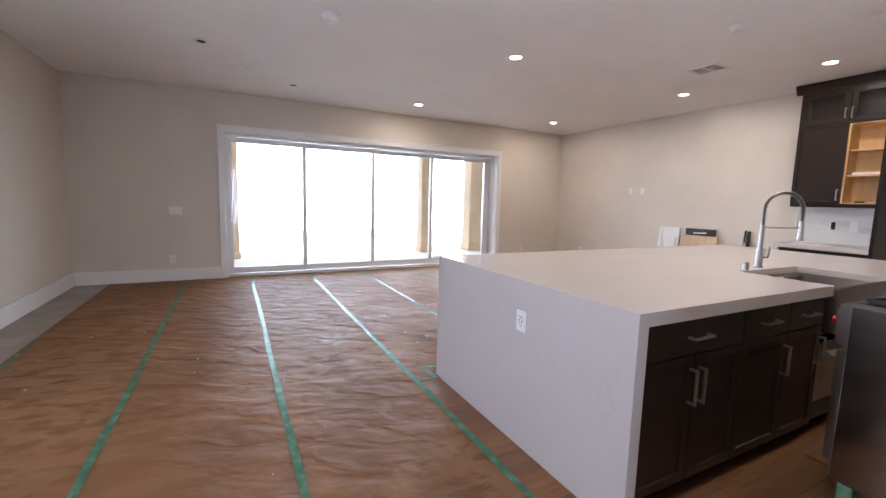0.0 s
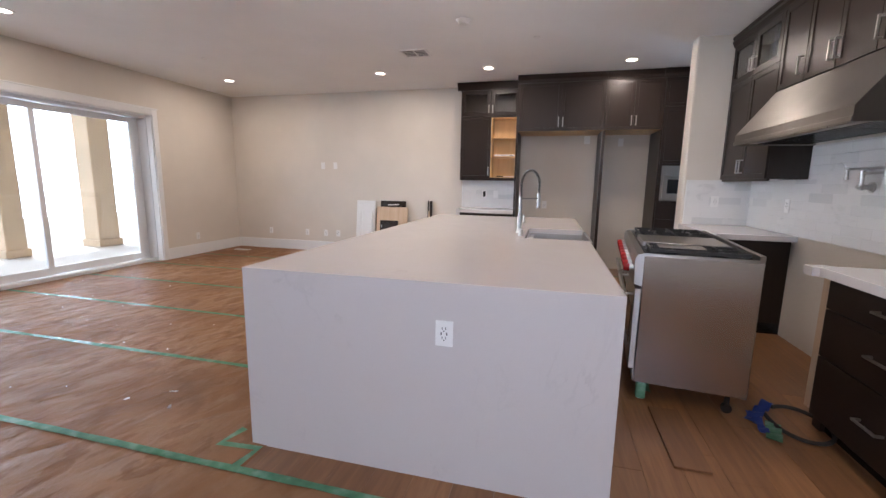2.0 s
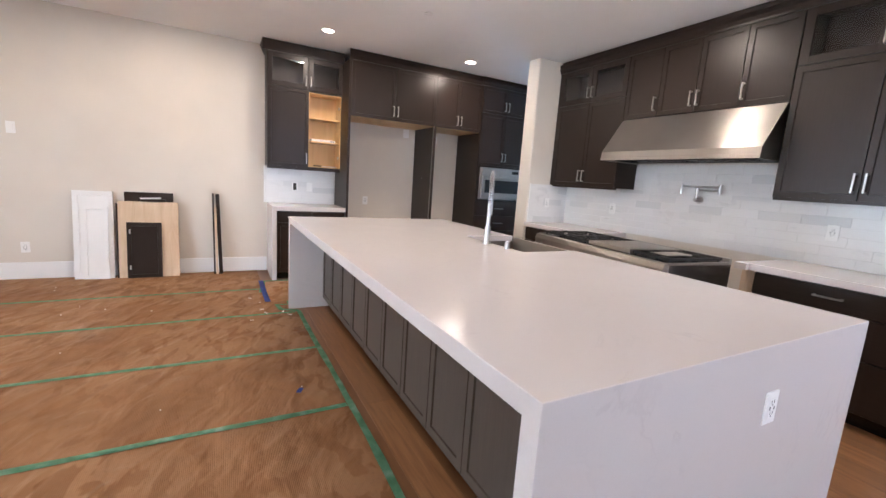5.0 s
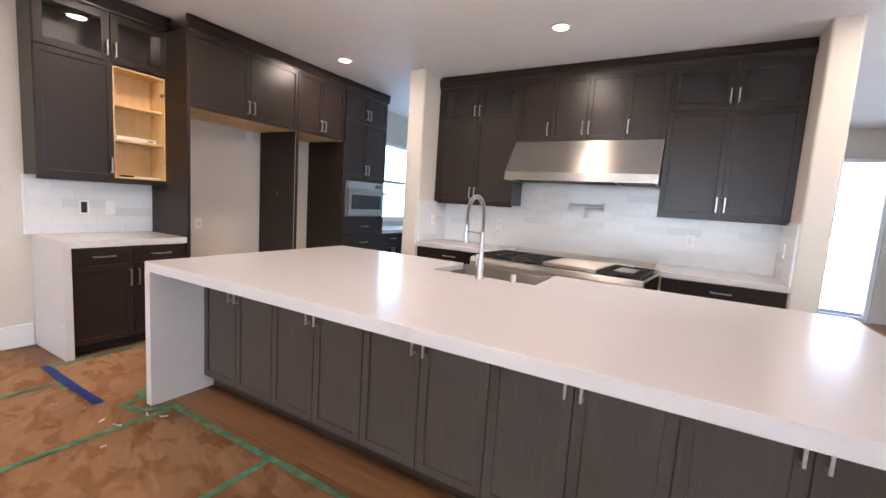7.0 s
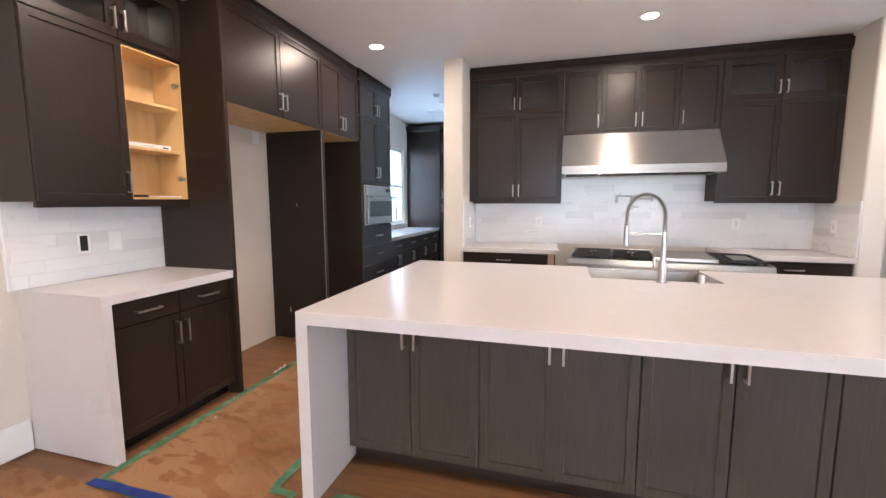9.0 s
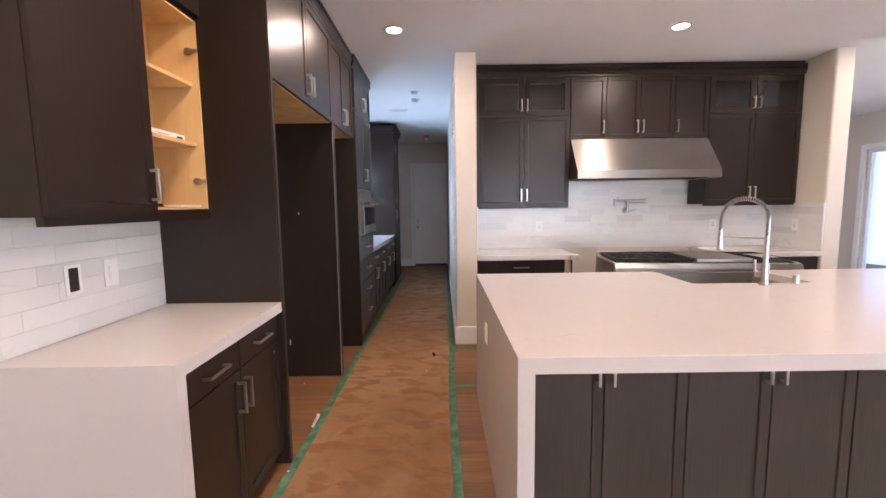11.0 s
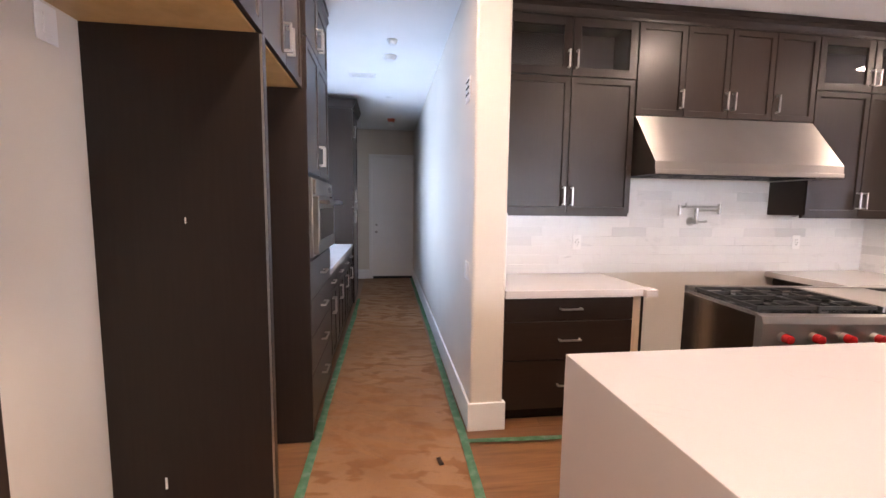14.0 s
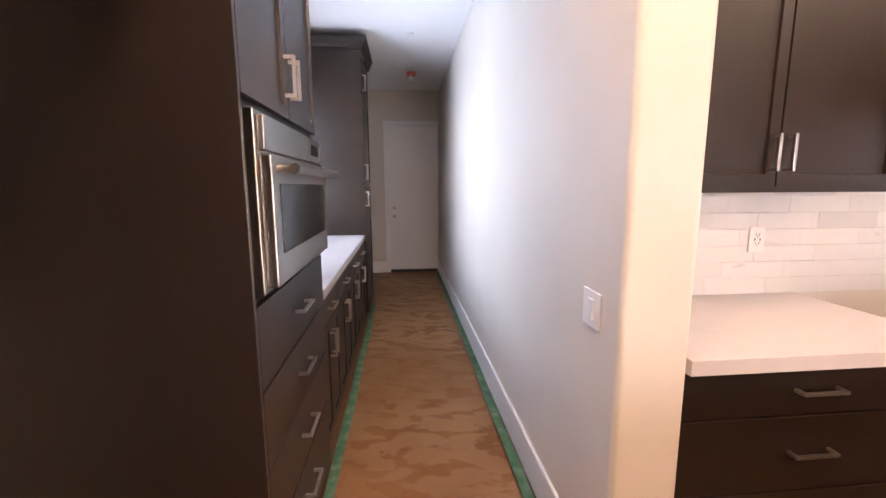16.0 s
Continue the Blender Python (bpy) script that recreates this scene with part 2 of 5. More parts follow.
def paper(name, least, most, gain=1.0, contrast=0.8):
    """Builder's paper with scuffed patches, from least to most worn."""
    k = Mat(name, 0.5)
    k.b.inputs["Specular IOR Level"].default_value = 0.10
    warp = k.noise(1.0, k.along(0.30, 0.15, -24), detail=2, rough=0.4, distort=0.6)
    blot = k.noise(2.3, detail=5, distort=0.8)
    patch = k.noise(1.0, k.along(0.21, 0.11, -8), detail=3, rough=0.5, distort=0.4)
    where = k.noise(0.8, k.scaled(1, 1, 1, (0, 0, 0.6)), detail=2)
    dust = k.noise(0.75, detail=5, rough=0.65)
    fleck = k.noise(60, detail=3)
    smudge = k.n.new("ShaderNodeMath")
    smudge.operation = "MULTIPLY"
    k.l.new(k.grey(patch, 0.0, 1.0, 0.435, 0.485), smudge.inputs[0])
    k.l.new(k.grey(where, least, most, 0.42, 0.56), smudge.inputs[1])
    tones = [(0.28, (0.165, 0.076, 0.031)), (0.5, (0.212, 0.101, 0.044)), (0.75, (0.25, 0.126, 0.058))]
    c = k.ramp(blot, [(p, tuple(gain * v for v in q)) for p, q in tones])
    c = k.mix(c, (0.38, 0.22, 0.12), k.grey(smudge.outputs[0], 0.0, contrast))
    c = k.mix(c, (0.40, 0.30, 0.23), k.grey(dust, 0.0, 0.6, 0.60, 0.82))
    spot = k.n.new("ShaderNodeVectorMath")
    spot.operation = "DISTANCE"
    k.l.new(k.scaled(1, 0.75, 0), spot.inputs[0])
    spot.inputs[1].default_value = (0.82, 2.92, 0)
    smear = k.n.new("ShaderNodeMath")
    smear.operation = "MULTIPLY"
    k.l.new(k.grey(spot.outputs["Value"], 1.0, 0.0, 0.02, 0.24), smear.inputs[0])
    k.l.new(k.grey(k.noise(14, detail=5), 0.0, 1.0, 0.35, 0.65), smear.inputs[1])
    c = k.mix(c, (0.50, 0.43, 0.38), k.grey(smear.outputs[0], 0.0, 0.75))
    c = k.mix(c, (0.15, 0.078, 0.044), k.grey(fleck, 0.0, 0.3, 0.58, 0.75))
    k.colour(c)
    k.rough(k.grey(smudge.outputs[0], 0.54, 0.42))
    ribs = k.n.new("ShaderNodeTexWave")
    ribs.bands_direction, ribs.inputs["Scale"].default_value = "Y", 42.0
    k.l.new(k.pos, ribs.inputs["Vector"])
    relief = k.mix(warp, k.noise(17, k.scaled(1, 2.0, 1), detail=3, distort=0.5), 0.07)
    relief = k.mix(relief, ribs.outputs["Fac"], 0.012)
    k.bump(relief, 0.75, 0.05)
    return k.m


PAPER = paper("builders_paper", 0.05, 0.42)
RUNNER = paper("scuffed_builders_paper", 0.3, 1.0, 1.22, 0.6)

k = Mat("oak_plank", 0.42)
r = k.random()
g = k.noise(1.0, k.scaled(2.0, 26, 10), detail=6, rough=0.6, distort=0.7)
c = k.ramp(g, [(0.25, (0.15, 0.062, 0.023)), (0.55, (0.26, 0.120, 0.048)), (0.8, (0.335, 0.168, 0.072))])
c = k.mix(c, (0.13, 0.060, 0.028), k.grey(r, 0.0, 0.6))
c = k.mix(c, (0.36, 0.24, 0.15), k.grey(k.noise(1.2, detail=5), 0.0, 0.25, 0.55, 0.85))
k.colour(c).bump(g, 0.12, 0.001)
k.rough(k.grey(g, 0.34, 0.5))
OAK = k.m

# greyer oak for the uncovered planks along the west wall
k = Mat("grey_oak_plank", 0.3)
g = k.noise(1.0, k.scaled(2.0, 26, 10), detail=6, rough=0.6, distort=0.7)
c = k.ramp(g, [(0.3, (0.17, 0.125, 0.095)), (0.7, (0.27, 0.215, 0.175))])
k.colour(k.mix(c, (0.36, 0.32, 0.28), k.grey(k.noise(2.5, detail=5), 0.0, 0.7, 0.4, 0.7))).bump(g, 0.08, 0.001)
GREYOAK = k.m

k = Mat("clear_glass", 0.02)
k.b.inputs["Transmission Weight"].default_value = 1.0
k.b.inputs["IOR"].default_value = 1.45
k.colour((0.97, 0.98, 0.98))
GLASS = k.m
k = Mat("black_glass", 0.06)
k.colour((0.008, 0.009, 0.011))
BLACKGLASS = k.m
k = Mat("concrete_patio", 0.85)
k.colour(k.ramp(k.noise(2.0, detail=5), [(0.3, (0.58, 0.56, 0.52)), (0.7, (0.68, 0.66, 0.62))])).bump(k.noise(40), 0.3)
CONCRETE = k.m
k = Mat("ground_soil", 0.95)
k.colour(k.ramp(k.noise(0.4, detail=6), [(0.3, (0.42, 0.37, 0.30)), (0.7, (0.54, 0.49, 0.41))])).bump(k.noise(8), 0.5, 0.02)
SOIL = k.m


def glowing(name, c, s):
    m = bpy.data.materials.new(name)
    m.use_nodes = True
    p = m.node_tree.nodes["Principled BSDF"]
    p.inputs["Base Color"].default_value = (*c, 1)
    p.inputs["Emission Color"].default_value = (*c, 1)
    p.inputs["Emission Strength"].default_value = s
    return m


LAMP = glowing("lit_lamp_lens", (1.0, 0.86, 0.70), 14.0)
# glowing materials for backdrop walls that stand in for outdoor daylight
DAYGLOW = glowing("glowing_backdrop", (0.78, 0.90, 1.0), 11.0)
DAY = glowing("bright_outdoors", (0.80, 0.92, 1.0), 3.0)
SHADE = glowing("shaded_outdoors", (0.36, 0.58, 1.0), 0.9)

# ---------------------------------------------------------------- the room shell
OX0, OX1, OZ = -0.06, 5.04, 2.285      # sliding door opening
T = 0.42                              # depth of the wall with the sliding doors

bm = B()
box(bm, XL - 0.15, OX0, YS, YS + T, 0, CE)
box(bm, OX1, XE + 0.15, YS, YS + T, 0, CE)
box(bm, OX0, OX1, YS, YS + T, OZ, CE)
setting("wall_north", bm, WALL, "beige painted wall around wide sliding glass doors", "wall")
bm = B()
WY0, WY1, WZ0, WZ1 = -3.05, -1.45, 1.02, 2.36
box(bm, XE, XE + 0.15, WY1, YS, 0, CE)
box(bm, XE, XE + 0.15, YD - 0.15, WY0, 0, CE)
box(bm, XE, XE + 0.15, WY0, WY1, 0, WZ0)
box(bm, XE, XE + 0.15, WY0, WY1, WZ1, CE)
setting("wall_east", bm, WALL, "beige painted wall behind the tall cabinets", "wall")
bm = B()
VY0, VY1, VZ1 = -3.03, -1.55, 2.27
# opening for the added, unseen west window
UY0, UY1, UW0, UW1 = 0.5, 2.6, 0.82, 2.28
box(bm, XL - 0.15, XL, VY1, UY0, 0, CE)
box(bm, XL - 0.15, XL, UY1, YS, 0, CE)
box(bm, XL - 0.15, XL, UY0, UY1, 0, UW0)
box(bm, XL - 0.15, XL, UY0, UY1, UW1, CE)
box(bm, XL - 0.15, XL, -4.75, VY0, 0, CE)
box(bm, XL - 0.15, XL, VY0, VY1, VZ1, CE)
setting("wall_west", bm, WALL, "plain beige painted long wall", "wall")
bm = B()
FX0, FX1, FZ = -0.36, 0.90, 2.44
box(bm, XL - 0.15, FX0, -4.65, -4.5, 0, CE)
box(bm, FX1, 1.27, -4.65, -4.5, 0, CE)
box(bm, FX0, FX1, -4.65, -4.5, FZ, CE)
setting("wall_foyer", bm, WALL, "beige painted foyer wall with a glazed door", "wall")


def rounded_end(x0, x1, y0, y1, r=0.02):
    """Plan outline of a wall whose end at y1 has rounded corners."""
    pts = [(x0, y0)]
    for k in range(6):
        a = math.pi - k * math.pi / 10
        pts.append((x0 + r + r * math.cos(a), y1 - r + r * math.sin(a)))
    for k in range(6):
        a = math.pi / 2 - k * math.pi / 10
        pts.append((x1 - r + r * math.cos(a), y1 - r + r * math.sin(a)))
    pts.append((x1, y0))
    return pts


bm = extrude(B(), rounded_end(4.92, 5.135, YD, YP), 0, CE, "z")
setting("wall_hall", bm, WALL, "beige wall with rounded drywall corners between kitchen and hall", "wall")
bm = extrude(B(), rounded_end(1.265, AX, -4.5, YP), 0, CE, "z")
setting("wall_alcove", bm, WALL, "beige wall with rounded corners closing the range alcove", "wall")
setting("wall_kitchen", box(B(), AX, 4.92, YB - 0.15, YB, 0, CE), WALL, "beige painted wall behind the range", "wall")
bm = B()
DX0, DX1, DZ = 5.148, 5.945, 2.355
box(bm, 5.135, DX0, YD - 0.15, YD, 0, CE)
box(bm, DX1, XE, YD - 0.15, YD, 0, CE)
box(bm, DX0, DX1, YD - 0.15, YD, DZ, CE)
setting("wall_hall_end", bm, WALL, "beige painted wall at the end of the hall", "wall")
setting("ceiling", box(B(), XL - 0.15, XE + 0.15, YD - 0.15, YS + T, CE, CE + 0.12), CEIL, "flat white painted ceiling with recessed lights", "ceiling")
floor = setting("floor", box(B(), XL - 0.15, XE + 0.15, YD - 0.15, YS + T, -0.14, -0.014), OAK, "brown oak plank floor, mostly under paper", "floor")

# outdoors
setting("ground", box(B(), -160, 160, YS + T, 220, -0.30, -0.12), SOIL, "bright bare ground outside the doors", "ground")
setting("patio", box(B(), -4, 12, YS + T, 11.3, -0.119, -0.03), CONCRETE, "pale sunlit concrete patio slab", "patio")
# unseen roof, assumed from the columns; added to keep sky light off the floor
setting("roof_patio", box(B(), -3, 11, YS + T + 0.001, 11.6, 3.171, 3.35), STUCCO, "unseen stucco patio roof assumed over the columns, added to block sky light", "roof")
# glowing wall added beyond the patio; it lights the room like the sky
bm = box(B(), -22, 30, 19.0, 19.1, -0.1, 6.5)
setting("backdrop", bm, DAYGLOW, "glowing white wall standing in for glaring daylight outside", "backdrop")
# smaller glowing walls stand in for daylight behind the other windows
bm = B()
box(bm, XE + 3.0, XE + 3.02, -5, 0.5, -0.1, 4)
setting("backdrop_pantry", bm, DAY, "glowing bluish wall standing in for daylight outside the pantry window", "backdrop")
bm = B()
box(bm, -3.5, 2.5, -7.7, -7.68, -0.1, 4)
box(bm, -5.02, -5.0, -6, 4, -0.1, 4)
setting("backdrop_foyer", bm, SHADE, "glowing wall standing in for daylight outside the foyer glazing", "backdrop")


def patio_column(x0, x1, y0, y1):
    m = pose((x0 + x1) / 2, (y0 + y1) / 2, -0.03)
    e = thing("patio_column", m, "square tan stucco patio column on the slab", "column", "patio columns")
    w, d = (x1 - x0) / 2, (y1 - y0) / 2
    part("shaft", box(B(), -w, w, -d, d, 0.0, 3.2, 0.02), STUCCO, e)
    part("base_band", box(B(), -w - 0.03, w + 0.03, -d - 0.03, d + 0.03, 0, 0.14, 0.015), STUCCO, e)


patio_column(4.44, 4.74, 9.98, 10.28)
patio_column(5.85, 6.25, 9.9, 10.3)
patio_column(-0.22, 0.15, 9.8, 10.15)

# ---------------------------------------------------------------- trim
BB = 0.185


def baseboard(name, x0, x1, y0, y1):
    """A board with a bevelled top along one wall stretch; the outline follows the longer side."""
    bm = box(B(), x0, x1, y0, y1, 0, BB, 0.004)
    return setting(name, bm, TRIM, "white painted baseboard", "baseboard")


b = 0.016
baseboard("baseboard_west", XL, XL + b, VY1 + 0.09, YS)
baseboard("baseboard_north_1", XL + b, OX0 - 0.09, YS - b, YS)
baseboard("baseboard_north_2", OX1 + 0.09, XE, YS - b, YS)
baseboard("baseboard_east", XE - b, XE, 2.83, YS - b)
baseboard("baseboard_hall", 5.135, 5.135 + b, YD + b, YP)
baseboard("baseboard_hall_tip", 4.92 - b, 5.135 + b, YP, YP + b)
baseboard("baseboard_hall_side", 4.92 - b, 4.92, YP - 0.03, YP)
baseboard("baseboard_hall_end_1", DX1 + 0.06, XE, YD, YD + b)
baseboard("baseboard_alcove_tip", 1.265 - b, AX + b, YP, YP + b)
baseboard("baseboard_alcove_side", 1.265 - b, 1.265, -4.4, YP)
baseboard("baseboard_hall_east", XE - b, XE, YD + b, -3.98)

# casing of the sliding doors
bm = B()
cw, ct = 0.085, 0.022
box(bm, OX0 - cw, OX0, YS - ct, YS, 0, OZ + cw, 0.004)
box(bm, OX1, OX1 + cw, YS - ct, YS, 0, OZ + cw, 0.004)
box(bm, OX0, OX1, YS - ct, YS, OZ, OZ + cw, 0.004)
box(bm, OX0 - cw - 0.012, OX1 + cw + 0.012, YS - ct - 0.012, YS, OZ + cw, OZ + cw + 0.018, 0.004)
box(bm, OX1 - 0.012, OX1 - 0.0005, YS, YS + 0.099, 0, OZ - 0.0005)
box(bm, OX0 + 0.0005, OX0 + 0.012, YS, YS + 0.099, 0, OZ - 0.0005)
box(bm, OX0 + 0.012, OX1 - 0.012, YS, YS + 0.099, OZ - 0.012, OZ - 0.0005)
setting("trim_sliding_door", bm, TRIM, "white painted casing around the sliding doors", "trim")

bm = B()
box(bm, XL, XL + 0.02, VY0 - 0.09, VY0, 0, VZ1 + 0.09, 0.004)
box(bm, XL, XL + 0.02, VY1, VY1 + 0.09, 0, VZ1 + 0.09, 0.004)
box(bm, XL, XL + 0.02, VY0, VY1, VZ1, VZ1 + 0.09, 0.004)
setting("trim_foyer_window", bm, TRIM, "white painted casing around the foyer window", "trim")

# ---------------------------------------------------------------- sliding doors
SF = YS + 0.10
e = thing("door_1", pose(0, SF, 0), "wide four-panel white vinyl sliding glass doors, shut", "sliding door")
e["kind"] = "structure"
bm = B()
box(bm, OX0, OX1, 0, 0.20, 0, 0.045)
box(bm, OX0, OX1, 0, 0.20, OZ - 0.05, OZ)
box(bm, OX0, OX0 + 0.035, 0, 0.20, 0.045, OZ - 0.05)
box(bm, OX1 - 0.02, OX1, 0, 0.17, 0.045, OZ - 0.05)
box(bm, OX1 - 0.15, OX1, 0.172, 0.20, 0.045, OZ - 0.05)
part("door_frame", bm, VINYL, e)
edges = [-0.025, 1.155, 2.385, 3.60, 4.885]
for k in range(4):
    x0, x1 = edges[k] - (0.0 if k == 0 else 0.028), edges[k + 1] + 0.028
    y0 = 0.02 + 0.038 * k
    bm = B()
    s = 0.062
    box(bm, x0, x0 + s, y0, y0 + 0.034, 0.05, OZ - 0.055, 0.003)
    box(bm, x1 - s, x1, y0, y0 + 0.034, 0.05, OZ - 0.055, 0.003)
    box(bm, x0 + s, x1 - s, y0, y0 + 0.034, 0.05, 0.15, 0.003)
    box(bm, x0 + s, x1 - s, y0, y0 + 0.034, OZ - 0.135, OZ - 0.055, 0.003)
    panel = part("sliding_panel", bm, VINYL, e)
    pane = part("pane", box(B(), x0 + s, x1 - s, y0 + 0.013, y0 + 0.02, 0.15, OZ - 0.135), GLASS, panel)
    pane.visible_shadow = False
    if k == 0:
        bm = box(B(), x0 + 0.018, x0 + 0.044, y0 - 0.035, y0 - 0.02, 0.92, 1.14, 0.005)
        box(bm, x0 + 0.022, x0 + 0.04, y0 - 0.022, y0 + 0.002, 0.94, 0.97)
        box(bm, x0 + 0.022, x0 + 0.04, y0 - 0.022, y0 + 0.002, 1.09, 1.12)
        part("handle", bm, NICKEL, panel, "grey metal pull handle")


def window(name, m, w, h, mullion, label):
    """A white window filling an opening w by h; local x across, y out of the room."""
    e = thing(name, m, label, "window")
    e["kind"] = "structure"
    bm = B()
    s = 0.055
    box(bm, 0, s, 0.03, 0.11, 0, h, 0.003)
    box(bm, w - s, w, 0.03, 0.11, 0, h, 0.003)
    box(bm, s, w - s, 0.03, 0.11, 0, s, 0.003)
    box(bm, s, w - s, 0.03, 0.11, h - s, h, 0.003)
    if mullion == "h":
        box(bm, s, w - s, 0.035, 0.105, h / 2 - 0.025, h / 2 + 0.025, 0.003)
    elif mullion == "v":
        box(bm, w / 2 - 0.05, w / 2 + 0.05, 0.0, 0.105, s, h - s, 0.003)
    part("window_frame", bm, VINYL, e)
    p = part("pane", box(B(), s, w - s, 0.066, 0.072, s, h - s), GLASS, e)
    p.visible_shadow = False
    part("window_sill", box(B(), -0.02, w + 0.02, -0.035, 0.03, -0.022, 0.0, 0.003), TRIM, e)
    return e


window("window_1", Matrix.Translation((XE, WY1, WZ0)) @ pose(0, 0, 0, 0, 0, -90), WY1 - WY0, WZ1 - WZ0, "h", "white vinyl window above the pantry counter, glaring daylight")
window("window_2", Matrix.Translation((XL, VY0, 0)) @ pose(0, 0, 0, 0, 0, 90), VY1 - VY0, VZ1, "v", "tall white foyer window with bluish daylight")
# window_4 is added out of view to carry the west fill lamp
window("window_4", Matrix.Translation((XL, UY0, UW0)) @ pose(0, 0, 0, 0, 0, 90), UY1 - UY0, UW1 - UW0, "v", "wide white window added out of view on the west wall as a light source")
window("window_3", Matrix.Translation((FX1, -4.5, 0)) @ pose(0, 0, 0, 0, 0, 180), FX1 - FX0, FZ, "v", "tall glazed foyer door with a white frame")

# hall door
e = thing("door_2", pose(DX0, YD, 0), "white painted flush hall door, shut, dark gap below", "door")
e["kind"] = "structure"
w = DX1 - DX0
bm = box(B(), 0.012, w - 0.012, -0.06, -0.02, 0.045, DZ - 0.012, 0.003)
leaf = part("leaf", bm, TRIM, e)
bm = B()
box(bm, -0.0, 0.012, -0.12, 0.004, 0, DZ)
box(bm, w - 0.012, w, -0.12, 0.004, 0, DZ)
box(bm, 0, w, -0.12, 0.004, DZ - 0.012, DZ)
box(bm, w, w + 0.06, 0.0, 0.018, 0, DZ + 0.06, 0.004)
box(bm, -0.006, w, 0.0, 0.018, DZ, DZ + 0.06, 0.004)
part("door_frame", bm, TRIM, e)
part("threshold", box(B(), 0.012, w - 0.012, -0.12, -0.005, 0.0, 0.04), RUBBER, e, "dark gap and threshold")
bm = cyl(B(), (w - 0.085, -0.02, 0.93), (w - 0.085, 0.03, 0.93), 0.012)
bmesh.ops.create_uvsphere(bm, u_segments=16, v_segments=10, radius=0.028, matrix=Matrix.Translation((w - 0.085, 0.045, 0.93)))
part("door_knob", bm, NICKEL, leaf, smooth=True)
part("deadbolt", cyl(B(), (w - 0.085, -0.02, 1.06), (w - 0.085, 0.012, 1.06), 0.024), NICKEL, leaf, smooth=True)
for z in (0.3, 1.2, 2.0):
    part("hinge", box(B(), 0.004, 0.018, -0.022, -0.008, z, z + 0.1, 0.002), NICKEL, leaf)

# ---------------------------------------------------------------- cabinet parts


def shaker(w, h, frame_w=0.058, t=0.02):
    """A shaker front in local coordinates: x 0..w, z 0..h, back at y=0, front at y=t."""
    bm = B()
    fw = min(frame_w, w * 0.32, h * 0.32)
    box(bm, 0, w, 0, t, 0, h)
    bm.faces.ensure_lookup_table()
    front = [f for f in bm.faces if f.normal.y > 0.9]
    bmesh.ops.inset_region(bm, faces=front, thickness=fw, depth=0)
    front = [f for f in bm.faces if f.normal.y > 0.9 and abs(f.calc_center_median().x - w / 2) < 1e-4 and abs(f.calc_center_median().z - h / 2) < 1e-4]
    bmesh.ops.inset_region(bm, faces=front, thickness=0.004, depth=-0.009)
    return bm


def slab(w, h, t=0.02):
    return box(B(), 0, w, 0, t, 0, h, 0.002)


def moved(bm, x, y, z):
    bmesh.ops.translate(bm, verts=bm.verts, vec=(x, y, z))
    return bm


def pull(x, y, z, length, upright=True):
    """A square bar pull standing 32 mm off the front at y."""
    bm = B()
    s = 0.0055
    h = length / 2
    if upright:
        box(bm, x - s, x + s, y + 0.026, y + 0.037, z - h, z + h, 0.0015)
        for q in (-h + s, h - s):
            box(bm, x - s, x + s, y, y + 0.027, z + q - s, z + q + s)
    else:
        box(bm, x - h, x + h, y + 0.026, y + 0.037, z - s, z + s, 0.0015)
        for q in (-h + s, h - s):
            box(bm, x + q - s, x + q + s, y, y + 0.027, z - s, z + s)
    return bm


GAP = 0.0035


def door(parent, x0, x1, z0, z1, side="", hz=None, mat=None, hl=0.13, y=0.0):
    """A shaker door from x0 to x1 on the front plane; side: where its pull sits, hz: the pull's height."""
    d = part("cabinet_door", moved(shaker(x1 - x0 - 2 * GAP, z1 - z0 - 2 * GAP), x0 + GAP, y, z0 + GAP), mat or CAB, parent)
    if side:
        hx = x0 + 0.03 if side == "l" else x1 - 0.03
        part("handle", pull(hx, y + 0.02, hz, hl), NICKEL, d, "satin nickel bar pull")
    return d


def drawer(parent, x0, x1, z0, z1, mat=None, hl=0.14, y=0.0, hz=None):
    w, h = x1 - x0 - 2 * GAP, z1 - z0 - 2 * GAP
    d = part("drawer_front", moved(slab(w, h), x0 + GAP, y, z0 + GAP), mat or CABH, parent)
    part("handle", pull((x0 + x1) / 2, y + 0.02, hz or (z0 + z1) / 2, hl, False), NICKEL, d, "satin nickel bar pull")
    return d


def glass_door(parent, x0, x1, z0, z1, side, hz):
    bm = B()
    a, c, p, q, s = x0 + GAP, x1 - GAP, z0 + GAP, z1 - GAP, 0.058
    box(bm, a, a + s, 0, 0.02, p, q, 0.0015)
    box(bm, c - s, c, 0, 0.02, p, q, 0.0015)
    box(bm, a + s, c - s, 0, 0.02, p, p + s, 0.0015)
    box(bm, a + s, c - s, 0, 0.02, q - s, q, 0.0015)
    d = part("glass_door", bm, CAB, parent)
    g = part("pane", box(B(), a + s, c - s, 0.006, 0.01, p + s, q - s), GLASS, d)
    g.visible_shadow = False
    hx = x0 + 0.03 if side == "l" else x1 - 0.03
    part("handle", pull(hx, 0.02, hz, 0.12), NICKEL, d, "satin nickel bar pull")
    return d


def hollow(bm, x0, x1, y0, y1, z0, z1, t=0.018):
    """An open-fronted box in one piece; front at y1."""
    before = set(bm.faces)
    box(bm, x0, x1, y0, y1, z0, z1)
    mine = [f for f in bm.faces if f not in before]
    bm.normal_update()
    front = [f for f in mine if f.normal.y > 0.9]
    bmesh.ops.inset_region(bm, faces=front, thickness=t, depth=0)
    bmesh.ops.inset_region(bm, faces=front, thickness=0.0002, depth=-(y1 - y0 - t))
    return bm


